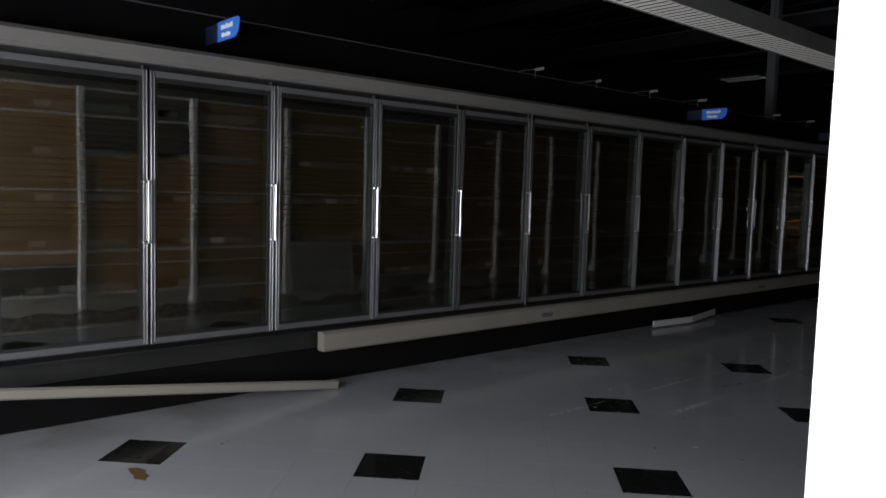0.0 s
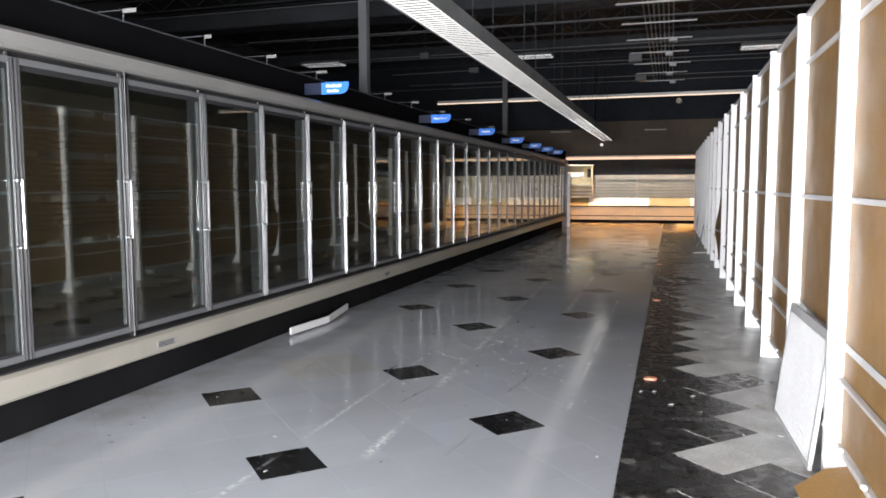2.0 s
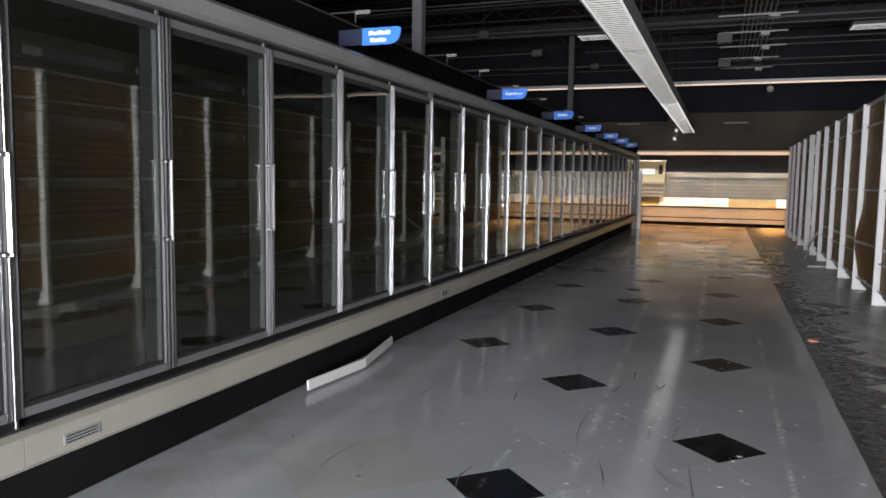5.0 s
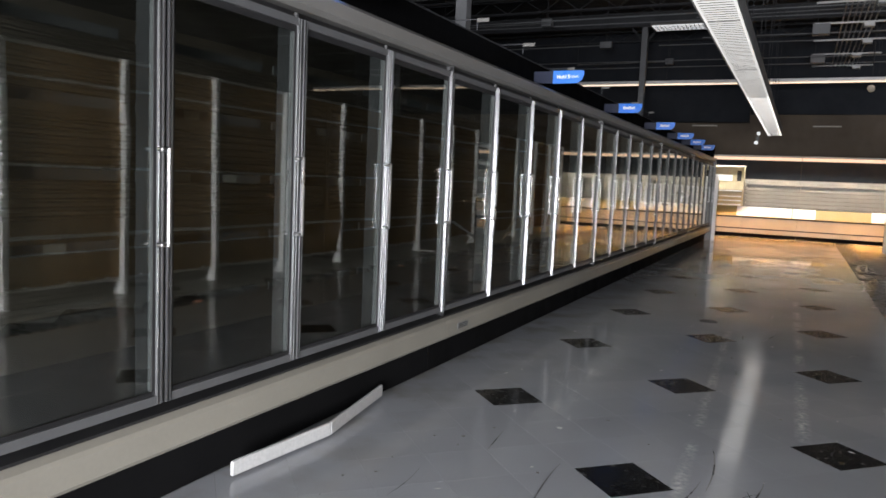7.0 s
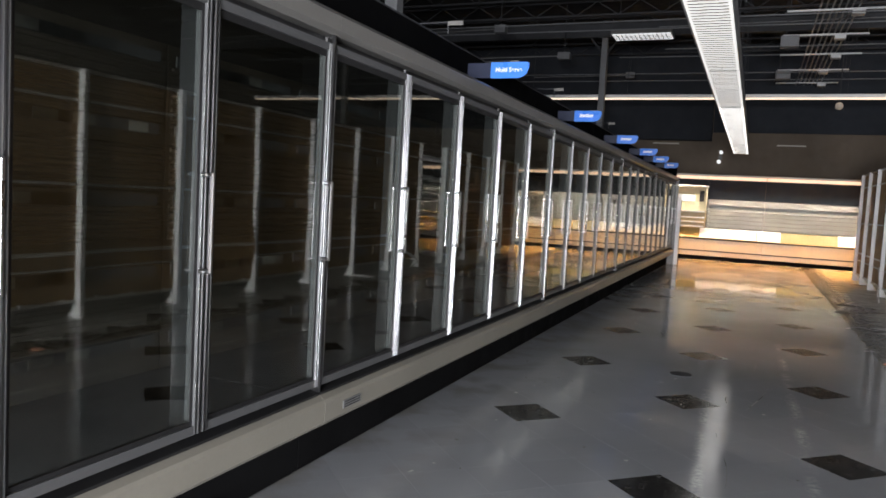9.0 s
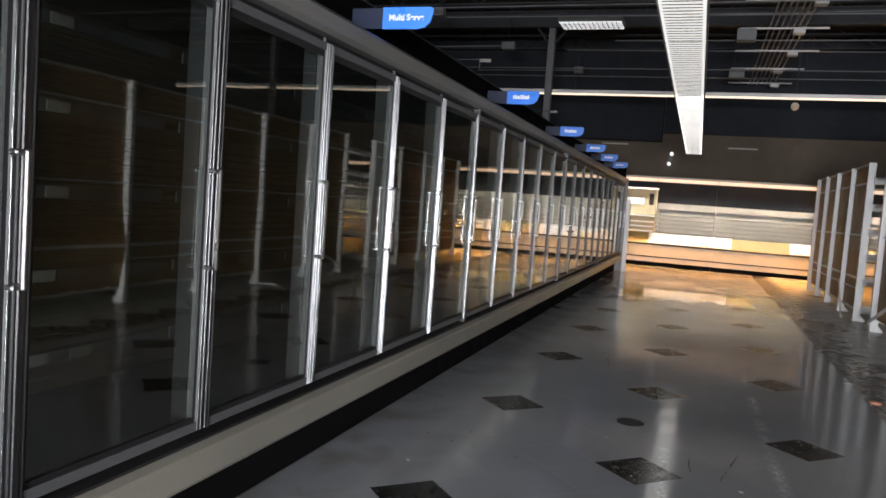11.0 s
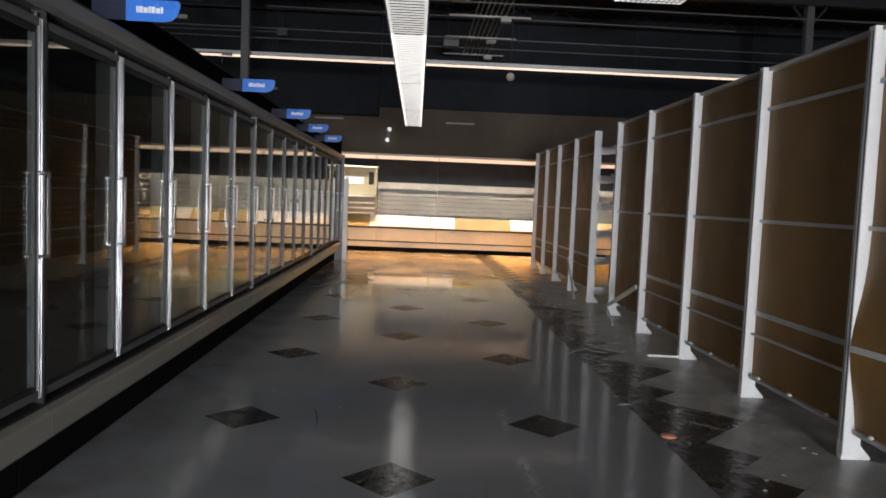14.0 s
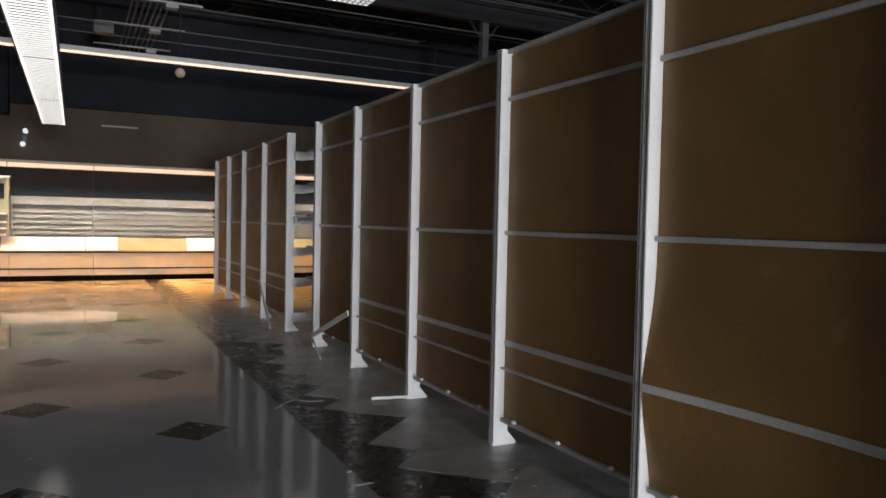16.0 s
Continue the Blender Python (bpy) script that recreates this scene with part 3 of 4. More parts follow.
def bay(y0, y1, k):
    """Hardboard back with its rails, between two uprights."""
    a, b, xb = y0 + 0.031, y1 - 0.031, SHX + 0.064
    s = tagged(empty("shelving_back", (xb, a, 0)), BACK_LABELS.get(k, "brown hardboard shelving back with grey steel rails"), "shelving", "shelving backs")
    w = b - a
    swell = 0.066 if k == 9 else 0.0
    part("board", board_mesh(w, 0.48 if k == 0 else 0.17, 1.62 if k == 1 else ZT - 0.03, swell), M_BOARD, s)
    part("top_rail", boxes((-0.03, 0.001, ZT - 0.024, 0.02, w - 0.001, ZT)), M_RAIL, s, bevel=0.003)
    if k != 13:
        part("bottom_rail", boxes((-0.025, 0.001, 0.145, 0.012, w - 0.001, 0.168)), M_RAIL, s, bevel=0.003)
    for z in (2.008, 1.243):
        part("rail", boxes((-0.022, 0.001, z - 0.012, -0.001, w - 0.001, z + 0.012)), M_RAIL, s, bevel=0.003)
    if k not in (9, 13):
        part("rail", boxes((-0.03, 0.001, 0.452, -0.001, w - 0.001, 0.466)), M_RAIL, s, bevel=0.003)
    if k != 13:
        bm = bmesh.new()
        steps = 10 if swell else 1
        rings = []
        for p in range(steps + 1):
            y = 0.001 + (w - 0.002) * p / steps
            x = loose(y, 0.607, w, swell) - 0.002
            rings.append([bm.verts.new(v) for v in ((x, y, 0.590), (x - 0.005, y, 0.590), (x - 0.005, y, 0.624), (x, y, 0.624))])
        for p in range(steps):
            for q in range(4):
                bm.faces.new((rings[p][q], rings[p][q - 1], rings[p + 1][q - 1], rings[p + 1][q]))
        bm.faces.new(rings[0])
        bm.faces.new(rings[-1])
        part("flat_strip", bm, M_RAIL, s)
    for q in (0.14, 0.50, 0.86):
        bm = bmesh.new()
        bmesh.ops.create_uvsphere(bm, u_segments=8, v_segments=6, radius=0.014, matrix=Matrix.Translation((-0.032, w * q, 0.181)) @ Matrix.Diagonal((1, 1.4, 0.8, 1)))
        part("clip", bm, M_WHITE, s)


BACK_LABELS = {0: "brown hardboard shelving back, torn off near the floor", 1: "brown hardboard shelving back with its top sheet missing",
               9: "brown hardboard shelving back, bulging loose beside its upright", 13: "brown hardboard shelving back with its lower rails torn loose"}
OPEN = 14
for k in range(len(POSTS) - 1):
    if k != OPEN:
        bay(POSTS[k], POSTS[k + 1], k)

# the bay without a back: shelves of the far side show through
for z in (0.22, 0.62, 0.98, 1.34, 1.70, 2.08):
    s = tagged(empty("gondola_shelf", (0.12, POSTS[OPEN] + 0.04, z)), "white steel shelf in an open shelving bay", "shelf", "open bay shelves")
    w = POSTS[OPEN + 1] - POSTS[OPEN] - 0.08
    part("deck", boxes((0, 0, 0, 0.42, w, 0.022)), M_WHITE, s, bevel=0.003)
    part("price_rail", boxes((0.421, 0, -0.02, 0.432, w, 0.03)), M_RAIL, s)
    for yy in (0.0, w - 0.02):
        bm = bmesh.new()
        extrude_poly(bm, [(-0.15, -0.10), (-0.05, -0.10), (0.40, -0.03), (0.40, -0.001), (-0.15, -0.001)], "y", yy - 0.012, yy + 0.028)
        part("bracket", bm, M_WHITE, s)

# loose rails and feet beside the shelving
for name, a, b, w, h, mat, lab in (
        ("loose_rail", (-0.15, POSTS[14] - 0.10, 0.13), (-0.125, POSTS[13] + 0.04, 0.48), 0.012, 0.05, M_WHITE, "white rail hanging loose from its shelving bay"),
        ("loose_rail", (-0.13, POSTS[14] - 0.02, 0.12), (-0.24, POSTS[13] + 0.45, 0.014), 0.014, 0.02, M_RAIL, "grey bottom rail bent down onto the floor"),
        ("loose_rail", (-0.22, POSTS[15] + 0.25, 0.015), (-0.125, POSTS[16] + 0.02, 0.50), 0.012, 0.07, M_RAIL, "grey rail leaning against a shelving upright"),
        ("steel_offcut", (-0.36, POSTS[12] + 0.06, 0.012), (-0.12, POSTS[12] - 0.06, 0.03), 0.018, 0.02, M_WHITE, "thin white steel strip lying across the floor")):
    bm = bmesh.new()
    bar(bm, a, b, w, h)
    tagged(new(name, mesh_of(name, bm, mat, 0.003)), lab, "loose rail")

fb = tagged(empty("fallen_board"), "broken brown hardboard piece lying below the shelving", "board")
bm = bmesh.new()
extrude_poly(bm, [(0, 0), (0.26, 0.03), (0.30, 0.34), (0.17, 0.42), (0.02, 0.36)], "z", 0.0, 0.006)
part("board", bm, M_BOARD, fb)
fb.matrix_world = pose(-0.24, 1.98, 0.004, 0, -26, 6)

# slatted grille leaning on the shelving
g = tagged(empty("grille_panel"), "white slatted steel grille leaning against the shelving", "grille")
gw, gh = 0.90, 0.65
bm = boxes((0, 0, 0, gw, 0.02, 0.025), (0, 0, gh - 0.05, gw, 0.02, gh), (0, 0, 0.026, 0.025, 0.02, gh - 0.051), (gw - 0.025, 0, 0.026, gw, 0.02, gh - 0.051))
part("frame", bm, M_GRILLE, g, bevel=0.003)
for k in range(34):
    xs = 0.03 + (gw - 0.07) * k / 33
    part("slat", boxes((xs, 0.001, 0.026, xs + 0.010, 0.010, gh - 0.051)), M_GRILLE, g)
part("backing", boxes((0.026, 0.0165, 0.026, gw - 0.026, 0.0195, gh - 0.051)), M_STEEL, g)
g.matrix_world = pose(-0.20, 3.50, 0.0, 0, 0, -88) @ pose(0, 0, 0, -6.5, 0, 0)

# ---- strip lights over the aisle ----


def strip_light(length, n, lens):
    s = empty("strip_light")
    part("housing", boxes((-0.15, 0.002, 0.0, -0.14, length - 0.002, 0.13), (0.14, 0.002, 0.0, 0.15, length - 0.002, 0.13), (-0.14, 0.002, 0.12, 0.14, length - 0.002, 0.13)),
         M_PIPE, s)
    part("lens", boxes((-0.138, 0.01, 0.007, 0.138, length - 0.01, 0.012)), lens, s, "glowing lens above the louver")
    bm = bmesh.new()
    for k in range(n):
        y = 0.02 + (length - 0.04) * k / (n - 1)
        box(bm, -0.118, y - 0.009, 0.0035, 0.118, y + 0.009, 0.0065)
    part("louver", bm, M_BLADE, s, "grey cross-blade louver")
    for y in (0.4, length - 0.4):
        bm = bmesh.new()
        rod(bm, (0, y, 0.13), (0, y, CEIL - 2.57), 0.005, 6)
        part("hanger", bm, M_STEEL, s)
    return s


st, st2 = strip_light(2.44, 34, M_LIT), strip_light(2.44, 34, M_DIM)
for k in range(8):
    s = (st if k == 0 else st2 if k == 3 else copy_thing(st if k < 3 else st2, pose(0, 0, 0)))
    s.location = (-2.55, 20.6 - 2.44 * (k + 1), 2.57)
    tagged(s, "long white louvered strip light hung over the aisle" if k < 3 else "long white louvered strip light, dimly lit, over the aisle", "strip light", "aisle strip lights")

# cross strip in front of the end wall
for k in range(7):
    s = tagged(empty("cross_strip_light", (-8.3 + 2.44 * k, 22.6, 4.0)), "slim lit strip light hung across the hall", "strip light", "cross strip lights")
    part("housing", boxes((0.002, -0.06, 0.04, 2.438, 0.06, 0.12)), M_WHITE, s, bevel=0.006)
    bm = bmesh.new()
    box(bm, 0.001, -0.03, 0.008, 2.439, 0.03, 0.039)
    part("lens", bm, M_COOL, s)
    bm = bmesh.new()
    rod(bm, (0.5, 0, 0.12), (0.5, 0, CEIL - 4.0), 0.005, 6)
    part("hanger", bm, M_STEEL, s)

# ceiling lights
for tx, ty in ((-4.65, 19.8), (1.5, 20.25), (-10.8, 19.2)):
    s = tagged(empty("ceiling_light", (tx, ty, 4.9)), "lit rectangular ceiling light hung under the roof", "ceiling light", "ceiling lights")
    part("body", boxes((-0.62, -0.31, 0.02, 0.62, 0.31, 0.10)), M_TRIM, s, bevel=0.006)
    part("diffuser", boxes((-0.59, -0.28, 0.012, 0.59, 0.28, 0.0195)), M_TROFF, s)
    part("louver", boxes(*[(-0.59 + 0.0908 * k - 0.008, -0.28, 0.0, -0.59 + 0.0908 * k + 0.008, 0.28, 0.0115) for k in range(1, 13)],
                         *[(-0.59, yy - 0.008, 0.001, 0.59, yy + 0.008, 0.0105) for yy in (-0.14, 0.0, 0.14)]), M_TRIM, s)
    for x in (-0.5, 0.5):
        bm = bmesh.new()
        rod(bm, (x, 0, 0.10), (x, 0, CEIL - 4.9), 0.005, 6)
        part("hanger", bm, M_STEEL, s)

# conduits and ducts
rnd = random.Random(4)
for k in range(7):
    bm = bmesh.new()
    x, z = -1.42 + 0.10 * k, 4.965 + 0.02 * (k % 2)
    rod(bm, (x, -2, z), (x, 26.5, z), 0.016)
    tagged(new("conduit", mesh_of("conduit", bm, M_PIPE)), "galvanised conduit running under the roof", "conduit", "conduits", "structure")
for k in range(20):
    bm = bmesh.new()
    y, z = 4.0 + 1.08 * k + rnd.uniform(-0.4, 0.4), rnd.uniform(4.7, 5.3)
    rod(bm, (rnd.uniform(-13, -4), y, z), (rnd.uniform(2, 9), y, z + rnd.uniform(-0.08, 0.08)), 0.012)
    tagged(new("conduit", mesh_of("conduit", bm, M_COLUMN)), "thin conduit crossing under the roof", "conduit", "conduits", "structure")
for k in range(9):
    t = tagged(empty("strut_rack", (-1.12, 10.6 + 1.92 * k, 4.915)), "galvanised strut rack carrying conduits under the roof", "rack", "strut racks")
    part("strut", boxes((-0.82, -0.025, 0, 0.80 - 0.05 * (k % 3), 0.025, 0.03)), M_SHINY, t)
    for x in (-0.76, 0.68):
        bm = bmesh.new()
        rod(bm, (x, 0, 0.031), (x, 0, CEIL - 4.915), 0.008, 6)
        part("hanger", bm, M_STEEL, t)
    if k > 3:
        part("junction_box", boxes((0.20 - 0.1 * (k % 2), -0.09, -0.09, 0.40 - 0.1 * (k % 2), 0.09, -0.001)), M_SHINY, t, "bright galvanised junction box", bevel=0.006)
    if k in (5, 7):
        part("junction_box", boxes((-0.86, -0.12, -0.22, -0.52, 0.12, -0.001)), M_COLUMN, t, "grey junction box", bevel=0.01)
for x, y, w in ((-6.75, 21.5, 0.30), (-7.4, 18.6, 0.24), (-5.6, 24.3, 0.22)):
    b = tagged(empty("junction_box", (x, y, 4.82)), "grey electrical junction box hung under the roof with a conduit", "junction box", "ceiling junction boxes")
    part("box", boxes((-w / 2, -0.08, 0, w / 2, 0.08, 0.16)), M_COLUMN, b, bevel=0.008)
    bm = bmesh.new()
    rod(bm, (-w / 2 - 2.6, 0, 0.06), (-w / 2, 0, 0.08), 0.014)
    part("conduit", bm, M_PIPE, b)
    bm = bmesh.new()
    rod(bm, (0, 0, 0.16), (0, 0, CEIL - 4.82), 0.008, 6)
    part("hanger", bm, M_STEEL, b)
bm = bmesh.new()
box(bm, -14, 14.2, 5.0, 9, 14.8, 5.38)
tagged(new("air_duct", mesh_of("air_duct", bm, M_STEEL, 0.02)), "dark rectangular air duct under the roof", "duct", kind="structure")

# ---- wall cooler at the end of the aisle ----
CY = 25.0


def cooler_unit(x0, x1, k):
    w = x1 - x0 - 0.006
    c = tagged(empty("wall_cooler", (x0, CY, 0)), "long empty open wall cooler, cream with grey shelves", "cooler", "wall coolers")
    part("base_panel", boxes((0, 0.0, 0.11, w, 0.04, 0.56)), M_COOLER, c, "cream front base panel", bevel=0.006)
    part("base_strip", boxes((0, -0.012, 0.23, w, -0.001, 0.26), (0, -0.02, 0.55, w, -0.001, 0.585)), M_STEEL, c, "dark rub strips along the base")
    part("kick_plate", boxes((0, 0.06, 0.0, w, 0.10, 0.105)), M_KICK, c)
    bm = bmesh.new()
    extrude_poly(bm, [(0.05, 0.56), (0.06, 0.60), (0.32, 0.86), (0.36, 0.86), (0.36, 0.56)], "x", 0, w)
    part("lower_deck", bm, M_YELLOW, c, "yellowed sloping lower deck")
    part("back_panel", boxes((0, 0.92, 0.11, w, 0.96, 1.64)), M_SHELF, c)
    part("upper_panel", boxes((0, 0.60, 1.672, w, 0.64, 2.255)), M_WALLBLUE, c, "dark slate upper panel")
    part("side_panel", boxes((0, 0.12, 0.11, 0.03, 0.915, 0.55), (0, 0.56, 0.58, 0.03, 0.915, 1.60)), M_COOLER, c)
    for j, (z, d) in enumerate(((0.93, 0.36), (1.04, 0.385), (1.15, 0.41), (1.26, 0.43), (1.37, 0.45))):
        sh = part("shelf", boxes((0.035, d, z, w - 0.005, 0.915, z + 0.02)), M_SHELF, c)
        part("price_rail", boxes((0.004, d - 0.014, z - 0.03, w - 0.004, d - 0.001, z + 0.042)), M_SHELF, sh)
        part("rail_lip", boxes((0.004, d - 0.022, z - 0.036, w - 0.004, d - 0.002, z - 0.031)), M_DARK, sh)
    part("top_cap", boxes((0, 0.44, 1.50, w, 0.46, 1.62), (0, 0.44, 1.621, w, 0.915, 1.66)), M_SHELF, c, "pale top fascia", bevel=0.004)
    hood = part("hood", boxes((0, -0.42, 2.26, w, 0.915, 2.31), (0, -0.44, 2.17, w, -0.425, 2.31)), M_COOLER, c, "hood with a warm tube along its edge")
    part("lens", boxes((0.01, -0.447, 2.185, w - 0.01, -0.4405, 2.255)), M_WARM, hood, "warm glowing edge lens")


for k, (a, b) in enumerate(((-5.85, -3.4), (-3.4, -1.95), (-1.95, 0.5), (0.5, 2.95), (2.95, 5.4), (5.4, 7.85))):
    cooler_unit(a, b, k)
for x0, x1, z, nm in ((-3.55, -2.1, 0.0, 0), (-2.08, -1.5, 0.0, 0), (-0.15, 0.6, 0.0, 0)):
    bm = bmesh.new()
    box(bm, 0, 0, 0.004, x1 - x0, 0.37, 0.010)
    o = tagged(new("loose_sheet", mesh_of("loose_sheet", bm, M_PAPER)), "white sheet lying on the cooler's sloping deck", "sheet", "loose sheets")
    o.matrix_world = pose(x0, CY + 0.055, 0.597, 45, 0, 0)

# display cabinet beside the cooler
d = tagged(empty("display_cabinet", (-4.36, 24.99, 0.866)), "cream display cabinet with a dark slot, standing on the cooler", "cabinet")
part("body", boxes((0, 0.10, 0.0, 0.03, 0.34, 1.12), (0.91, 0.10, 0.0, 0.95, 0.34, 1.12), (0.03, 0.30, 0.0, 0.91, 0.34, 1.12)), M_CABINET, d)
part("top", boxes((-0.01, 0.06, 1.121, 0.97, 0.35, 1.16)), M_COOLER, d, bevel=0.006)
for z in (0.02, 0.14, 0.26, 0.42):
    part("shelf", boxes((0.032, 0.08, z, 0.908, 0.298, z + 0.03)), M_PAPER, d)
part("picture_panel", boxes((0.032, 0.27, 0.72, 0.62, 0.298, 0.90)), M_PAPER, d)
part("slot", boxes((0.74, 0.285, 0.72, 0.86, 0.298, 1.02)), M_DARK, d)

# ---- small things ----
s = tagged(empty("dome_camera", (-0.62, 22.62, 3.86)), "small dome camera hung below the cross strip light", "camera")
bm = bmesh.new()
bmesh.ops.create_uvsphere(bm, u_segments=12, v_segments=8, radius=0.085)
part("dome", bm, M_COOLER, s)
bm = bmesh.new()
rod(bm, (0, 0, 0.06), (0, 0, CEIL - 3.86), 0.012)
part("stem", bm, M_STEEL, s)
for x in (-1.75, -5.2):
    bm = boxes((x, Y1 - 0.03, 3.30, x + 0.75, Y1 - 0.003, 3.335))
    tagged(new("wall_strip", mesh_of("wall_strip", bm, M_COOLER, 0.004)), "thin pale strip fixed to the end wall", "strip", "wall strips")
s = tagged(empty("emergency_light", (-3.25, 26.99, 2.95)), "white twin-head emergency light on the end wall", "lamp")
part("box", boxes((-0.05, -0.08, -0.08, 0.05, -0.003, 0.05)), M_TRIM, s, bevel=0.01)
for x, z in ((0.02, 0.13), (-0.03, -0.15)):
    bm = bmesh.new()
    rod(bm, (x, -0.16, z), (x, -0.03, z), 0.05, 10)
    part("lamp_head", bm, M_TROFF, s, "lit lamp head")

for x, y in ((-0.9, 4.06), (-0.94, 11.54), (-0.92, 7.6)):
    bm = bmesh.new()
    rod(bm, (0, 0, 0), (0, 0, 0.011), 0.044, 16)
    rod(bm, (0, 0, 0.011), (0, 0, 0.014), 0.028, 12)
    tagged(new("plastic_disc", mesh_of("plastic_disc", bm, M_ORANGE)), "orange plastic disc lying on the stripped floor", "disc", "plastic discs").location = (x, y, -0.004)
bm = bmesh.new()
rod(bm, (0, 0, 0), (0, 0, 0.004), 0.085, 20)
tagged(new("floor_drain_cover", mesh_of("floor_drain_cover", bm, M_STEEL)), "round metal drain cover set in the tiles", "drain cover").location = (-2.63, 9.89, 0.0)

# pale plastic straps and wire ends lying on the stripped strip


def strap(points, width, label):
    bm = bmesh.new()
    rows = []
    n = len(points)
    for i, (x, y) in enumerate(points):
        a, b = points[max(i - 1, 0)], points[min(i + 1, n - 1)]
        d = Vector((b[0] - a[0], b[1] - a[1])).normalized() * width / 2
        lift = 0.004 + 0.012 * math.sin(math.pi * i / (n - 1))
        rows.append([bm.verts.new(v) for v in ((x - d.y, y + d.x, lift), (x + d.y, y - d.x, lift), (x + d.y, y - d.x, lift + 0.003), (x - d.y, y + d.x, lift + 0.003))])
    for i in range(n - 1):
        for q in range(4):
            bm.faces.new((rows[i][q], rows[i][q - 1], rows[i + 1][q - 1], rows[i + 1][q]))
    bm.faces.new(rows[0])
    bm.faces.new(rows[-1])
    tagged(new("plastic_strap", mesh_of("plastic_strap", bm, M_GRILLE)), label, "strap", "torn straps")


strap([(-0.94, 9.84), (-0.88, 9.62), (-0.83, 9.47), (-0.74, 9.25), (-0.71, 9.05), (-0.78, 8.90)], 0.018, "pale plastic strap curling on the stripped floor")
strap([(-0.95, 7.98), (-0.89, 8.22), (-0.84, 8.33), (-0.80, 8.16), (-0.83, 8.02), (-0.74, 7.84), (-0.62, 7.80)], 0.014, "thin pale wire end twisted on the stripped floor")
strap([(-1.06, 13.75), (-0.97, 13.84), (-0.88, 13.90), (-0.80, 13.82), (-0.70, 13.84)], 0.02, "torn pale strip lying on the stripped floor")
strap([(-1.06, 12.16), (-1.00, 12.13), (-0.97, 12.16)], 0.02, "short pale scrap of strap on the stripped floor")

# scattered chips of tile and paper along the stripped strip
bm = bmesh.new()
for k in range(150):
    x, y, r = rnd.uniform(-1.02, -0.15), rnd.uniform(3.0, 8.0) if k < 30 else rnd.uniform(8.0, 20.0), rnd.uniform(0.004, 0.016)
    box(bm, -r, -r * rnd.uniform(0.3, 0.8), 0, r, r * 0.4, rnd.uniform(0.002, 0.005), pose(x, y, 0.001, 0, 0, rnd.uniform(0, 180)))
tagged(new("floor_debris", mesh_of("floor_debris", bm, M_SCRAP)), "pale chips and scraps on the stripped floor", "debris", kind="stuff")

# dark grit and heel marks on the pale tiles
rg = random.Random(21)
bm = bmesh.new()
for k in range(110):
    x, y = rg.uniform(-3.75, -1.1), rg.uniform(-1.0, 17.0)
    if rg.random() < 0.5:
        x = -3.85 + abs(rg.gauss(0, 0.45))
    a, n = rg.uniform(0.004, 0.013), rg.randint(5, 7)
    q = rg.uniform(0.3, 1.0)
    m4 = pose(x, y, 0.0005, 0, 0, rg.uniform(0, 180))
    pts = [(m4 @ Vector((a * rg.uniform(0.6, 1.3) * math.cos(2 * math.pi * i / n), a * q * rg.uniform(0.6, 1.3) * math.sin(2 * math.pi * i / n), 0))).to_2d() for i in range(n)]
    extrude_poly(bm, pts, "z", 0.0004, 0.0022)
tagged(new("floor_grit", mesh_of("floor_grit", bm, M_GLUE)), "dark specks of grit on the pale tiles", "grit", kind="stuff")
# thin mirror-like films added on the tiles to sharpen the cooler's reflection, in a few ragged outlines
for x, y, a, b in ((-2.55, 18.9, 0.75, 1.9), (-1.75, 18.2, 0.35, 1.0), (-3.35, 17.6, 0.22, 0.9)):
    bm = bmesh.new()
    n = 40
    ph = [rg.uniform(0, 6.28) for _ in range(4)]
    pts = []
    for i in range(n):
        u = 2 * math.pi * i / n
        r = 1 + 0.16 * math.sin(3 * u + ph[0]) + 0.12 * math.sin(5 * u + ph[1]) + 0.09 * math.sin(9 * u + ph[2]) + 0.05 * math.sin(14 * u + ph[3])
        pts.append((a * r * math.cos(u), b * r * math.sin(u)))
    extrude_poly(bm, pts, "z", 0.0018, 0.0028)
    p = tagged(new("puddle", mesh_of("puddle", bm, M_FILM)), "thin clear gloss film added on the floor tiles to mirror the cooler", "puddle", "floor puddles")
    p.location = (x, y, 0)
    p.visible_shadow = False
# pale flakes ground into the wax, and thin dark drag streaks
bm = bmesh.new()
for k in range(130):
    x, y = (rg.gauss(-1.9, 0.35), rg.gauss(4.4, 0.7)) if k < 70 else (rg.uniform(-3.6, -1.1), rg.uniform(1.5, 15.0))
    if not -3.8 < x < -1.05:
        continue
    a, n, q = rg.uniform(0.004, 0.016), rg.randint(5, 7), rg.uniform(0.25, 0.8)
    m4 = pose(x, y, 0, 0, 0, rg.uniform(0, 180))
    pts = [(m4 @ Vector((a * rg.uniform(0.5, 1.4) * math.cos(2 * math.pi * i / n), a * q * rg.uniform(0.5, 1.4) * math.sin(2 * math.pi * i / n), 0))).to_2d() for i in range(n)]
    extrude_poly(bm, pts, "z", 0.0004, 0.0016)
tagged(new("floor_flakes", mesh_of("floor_flakes", bm, M_SCRAP)), "pale flakes of paint and wax on the floor tiles", "debris", kind="stuff")
bm = bmesh.new()
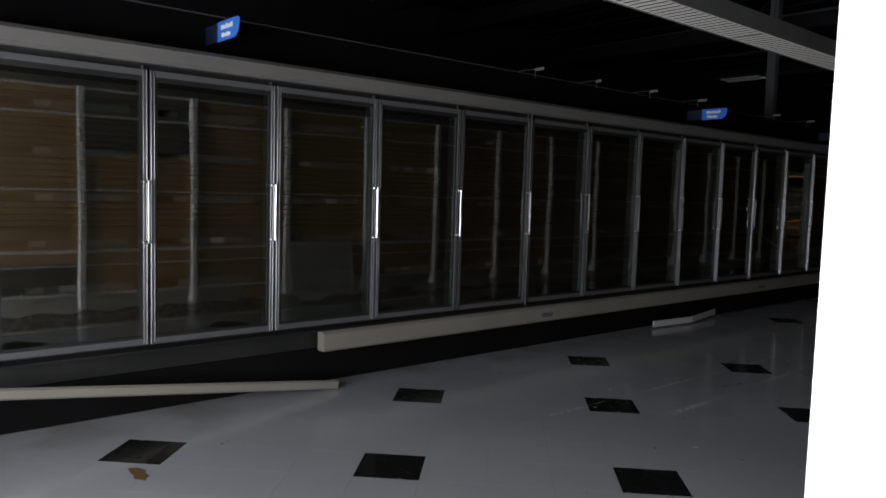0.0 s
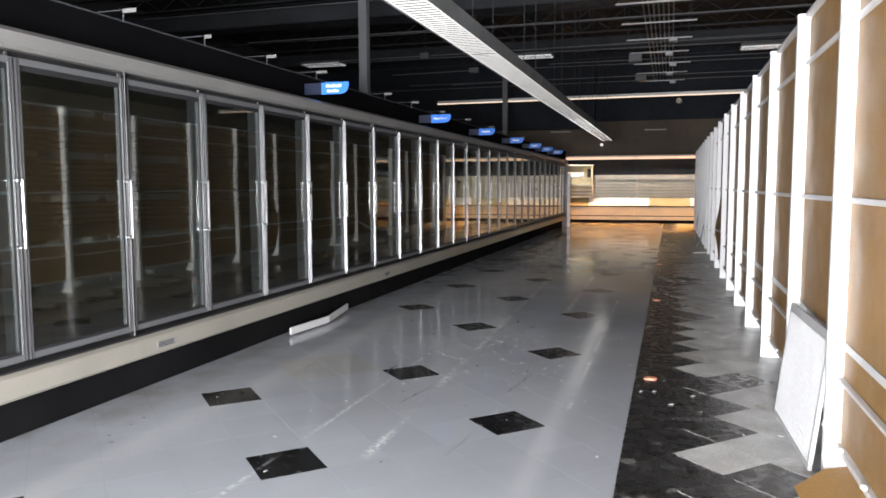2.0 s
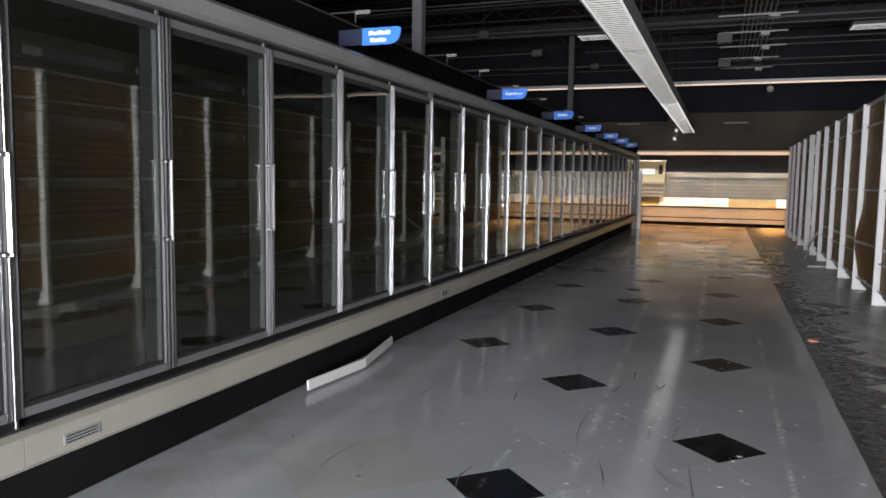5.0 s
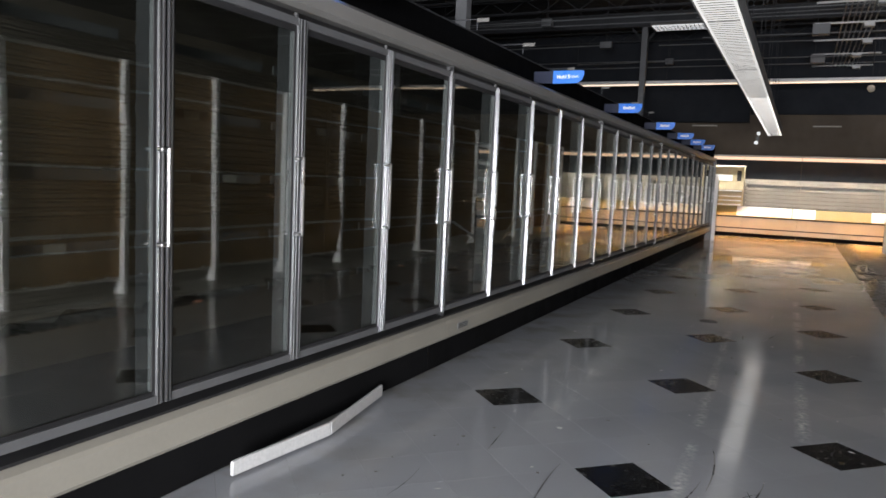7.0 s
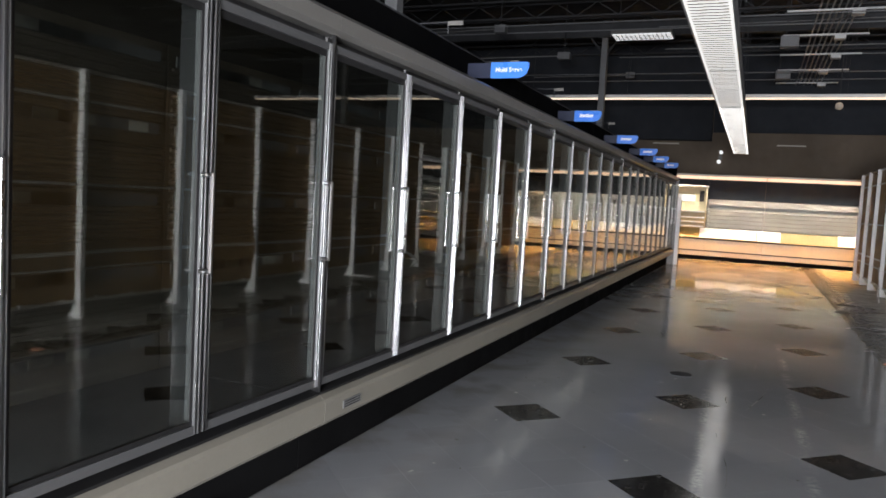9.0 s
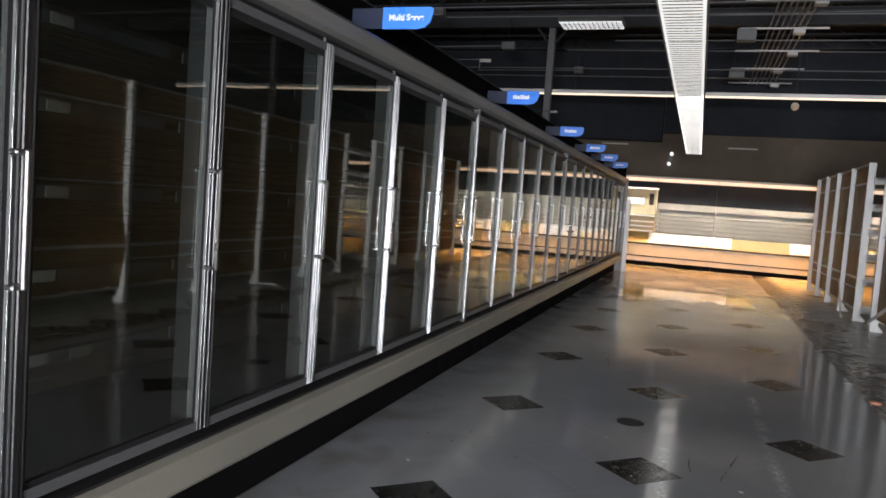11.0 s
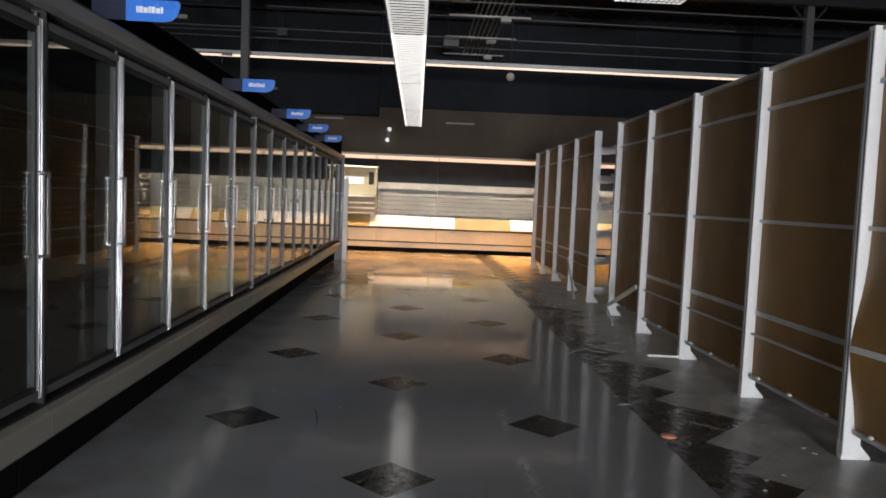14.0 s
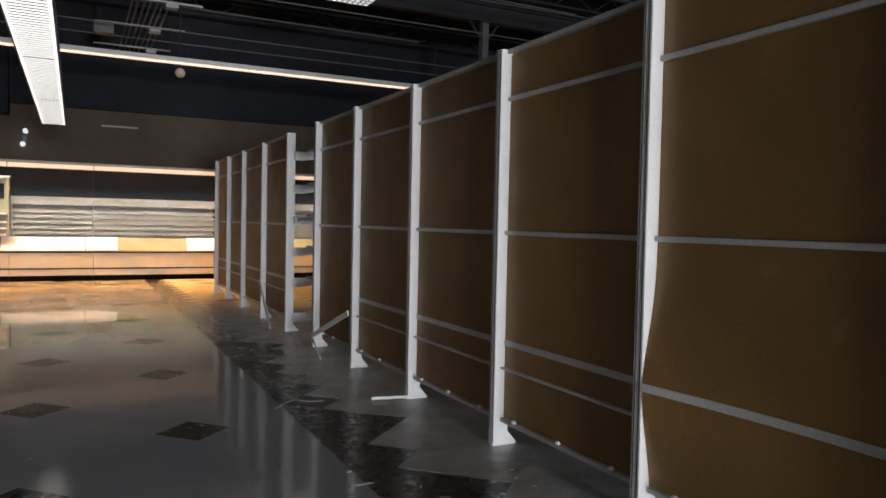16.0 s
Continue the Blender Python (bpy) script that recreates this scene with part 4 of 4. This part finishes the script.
for k in range(34):
    x, y = (rg.gauss(-2.1, 0.35), rg.gauss(5.0, 0.9)) if k < 16 else (rg.uniform(-3.7, -1.2), rg.uniform(2.0, 13.0))
    x = min(max(x, -3.7), -1.15)
    ln, wd, tilt = rg.uniform(0.06, 0.32), rg.uniform(0.002, 0.005), rg.gauss(0.0, 14.0)
    m4 = pose(x, y, 0, 0, 0, tilt)
    bow = rg.uniform(-0.03, 0.03)
    side = [(bow * (1 - t * t), ln * t) for t in (-1, -0.6, -0.2, 0.2, 0.6, 1)]
    pts = [(m4 @ Vector((p[0] - wd * (1 - 0.8 * abs(p[1]) / ln), p[1], 0))).to_2d() for p in side] + [(m4 @ Vector((p[0] + wd * (1 - 0.8 * abs(p[1]) / ln), p[1], 0))).to_2d() for p in side[::-1]]
    extrude_poly(bm, pts, "z", 0.0003, 0.0009)
tagged(new("drag_streaks", mesh_of("drag_streaks", bm, M_STREAK)), "thin dark drag streaks on the floor tiles", "scuff", kind="stuff")
M_RUST = material("rusty spill", (0.16, 0.09, 0.04), 0.5, spread=0.4, fine=0.3, bump=0.05)
bm = bmesh.new()
extrude_poly(bm, [(0.10 * rg.uniform(0.5, 1.2) * math.cos(i * 0.524), 0.045 * rg.uniform(0.5, 1.2) * math.sin(i * 0.524)) for i in range(12)], "z", 0.0004, 0.0012)
tagged(new("dried_spill", mesh_of("dried_spill", bm, M_RUST)), "small brown dried spill on the floor tiles", "stain").location = (-3.12, -0.76, 0)

# ---- floor tiles ----
STRIP = -1.0
EDGE = material("chipped tile edge", (0.30, 0.29, 0.28), 0.6, spread=0.4, bump=0.1)
chips = bmesh.new()


def clip(poly, x, keep_less):
    out = []
    for i, p in enumerate(poly):
        q = poly[i - 1]
        pin, qin = ((p[0] <= x) == keep_less), ((q[0] <= x) == keep_less)
        if pin != qin:
            t = (x - q[0]) / (p[0] - q[0])
            out.append((x, q[1] + t * (p[1] - q[1])))
        if pin:
            out.append(p)
    return out


GAP = 0.0005
R = TILE / S2 - GAP


def whole_tile(x):
    return x - R > STRIP


def tile_mesh(name, mat, z0, z1):
    bm = bmesh.new()
    extrude_poly(bm, [(R, 0), (0, R), (-R, 0), (0, -R)], "z", z0, z1)
    return mesh_of(name, bm, mat)


T_LIGHT, T_BLACK = tile_mesh("light_tile", M_TILE, -0.003, 0.0), tile_mesh("black_tile", M_BLACK, -0.003, 0.0)
T_TAN = tile_mesh("tan_tile", M_TAN, -0.003, 0.0)
T_GREY, T_MARB = tile_mesh("grey_tile", M_GREY, -0.0035, -0.001), tile_mesh("marbled_tile", M_MARBLE, -0.0035, -0.001)
rest = {"light": (bmesh.new(), M_TILE, "pale worn vinyl floor tiles laid diagonally"), "black": (bmesh.new(), M_BLACK, "black accent tiles cut at the edges"),
        "grey": (bmesh.new(), M_GREY, "grey marbled floor tiles under the shelving"), "marbled": (bmesh.new(), M_MARBLE, "black marbled tiles on the stripped strip")}
rest["tan"] = (bmesh.new(), M_TAN, "tan replacement floor tiles")
count = {"tan": 0, "light": 0, "black": 0, "grey": 0, "marbled": 0}
for m in range(-45, 75):
    for n in range(-45, 75):
        x, y = LX + (m - n) * TILE / S2, LY + (m + n) * TILE / S2
        if not (-4.3 < x < 1.2 and -3.4 < y < 25.4):
            continue
        poly = [(x + R, y), (x, y + R), (x - R, y), (x, y - R)]
        for side in (0, 1):
            p = clip(poly, STRIP - 0.001, True) if side == 0 else clip(poly, STRIP + 0.001, False)
            if side == 0:
                p = clip(p, -4.06, False) if p else p
            if len(p) < 3:
                continue
            whole = len(p) == 4 and abs(x - STRIP) > R and x - R > -4.06
            if side == 0:
                kind, z0, z1, me = ("tan", -0.003, 0.0, T_TAN) if abs(x + 3.18) + abs(y - 3.76) < 0.4 else ("black", -0.003, 0.0, T_BLACK) if m % 4 == 0 and n % 4 == 0 and (m, n) != (0, 8) else ("light", -0.003, 0.0, T_LIGHT)
            else:
                reach = -0.25 if y < 2.5 or 4.1 < y < 4.3 else -0.45 if any(a < y < b for a, b in ((2.9, 4.0), (6.5, 6.7), (9.2, 9.4), (11.8, 12.0), (13.1, 13.3), (15.8, 16.4))) else -0.66
                kind, z0, z1, me = ("marbled", -0.0035, -0.001, T_MARB) if x < reach else ("grey", -0.0035, -0.001, T_GREY)
                if kind == "marbled" and whole_tile(x) and rnd.random() < (0.75 if y < 8 else 0.3):
                    a = rnd.uniform(0.0, 0.3)
                    bar(chips, (x + R * a, y + R * (1 - a), 0.0), (x + R, y, 0.0), rnd.uniform(0.003, 0.006), 0.002)
                if y > 7.0 and rnd.random() < (0.22 if kind == "marbled" else 0.05):
                    continue
            near = 2.0 < y < 9.0 if kind == "light" else y < 18
            if whole and near and count[kind] < 290:
                o = new(kind + "_tile", me)
                o.location, o.parent = (x, y, 0), floor
                count[kind] += 1
            else:
                extrude_poly(rest[kind][0], p, "z", z0, z1)
for kind, (bm, mat, lab) in rest.items():
    if len(bm.faces):
        o = part(kind + "_tiles", bm, mat, floor, lab)
        tagged(o, kind="stuff")
    else:
        bm.free()
o = part("chipped_edges", chips, EDGE, floor, "pale chipped edges of the marbled tiles")
tagged(o, kind="stuff")
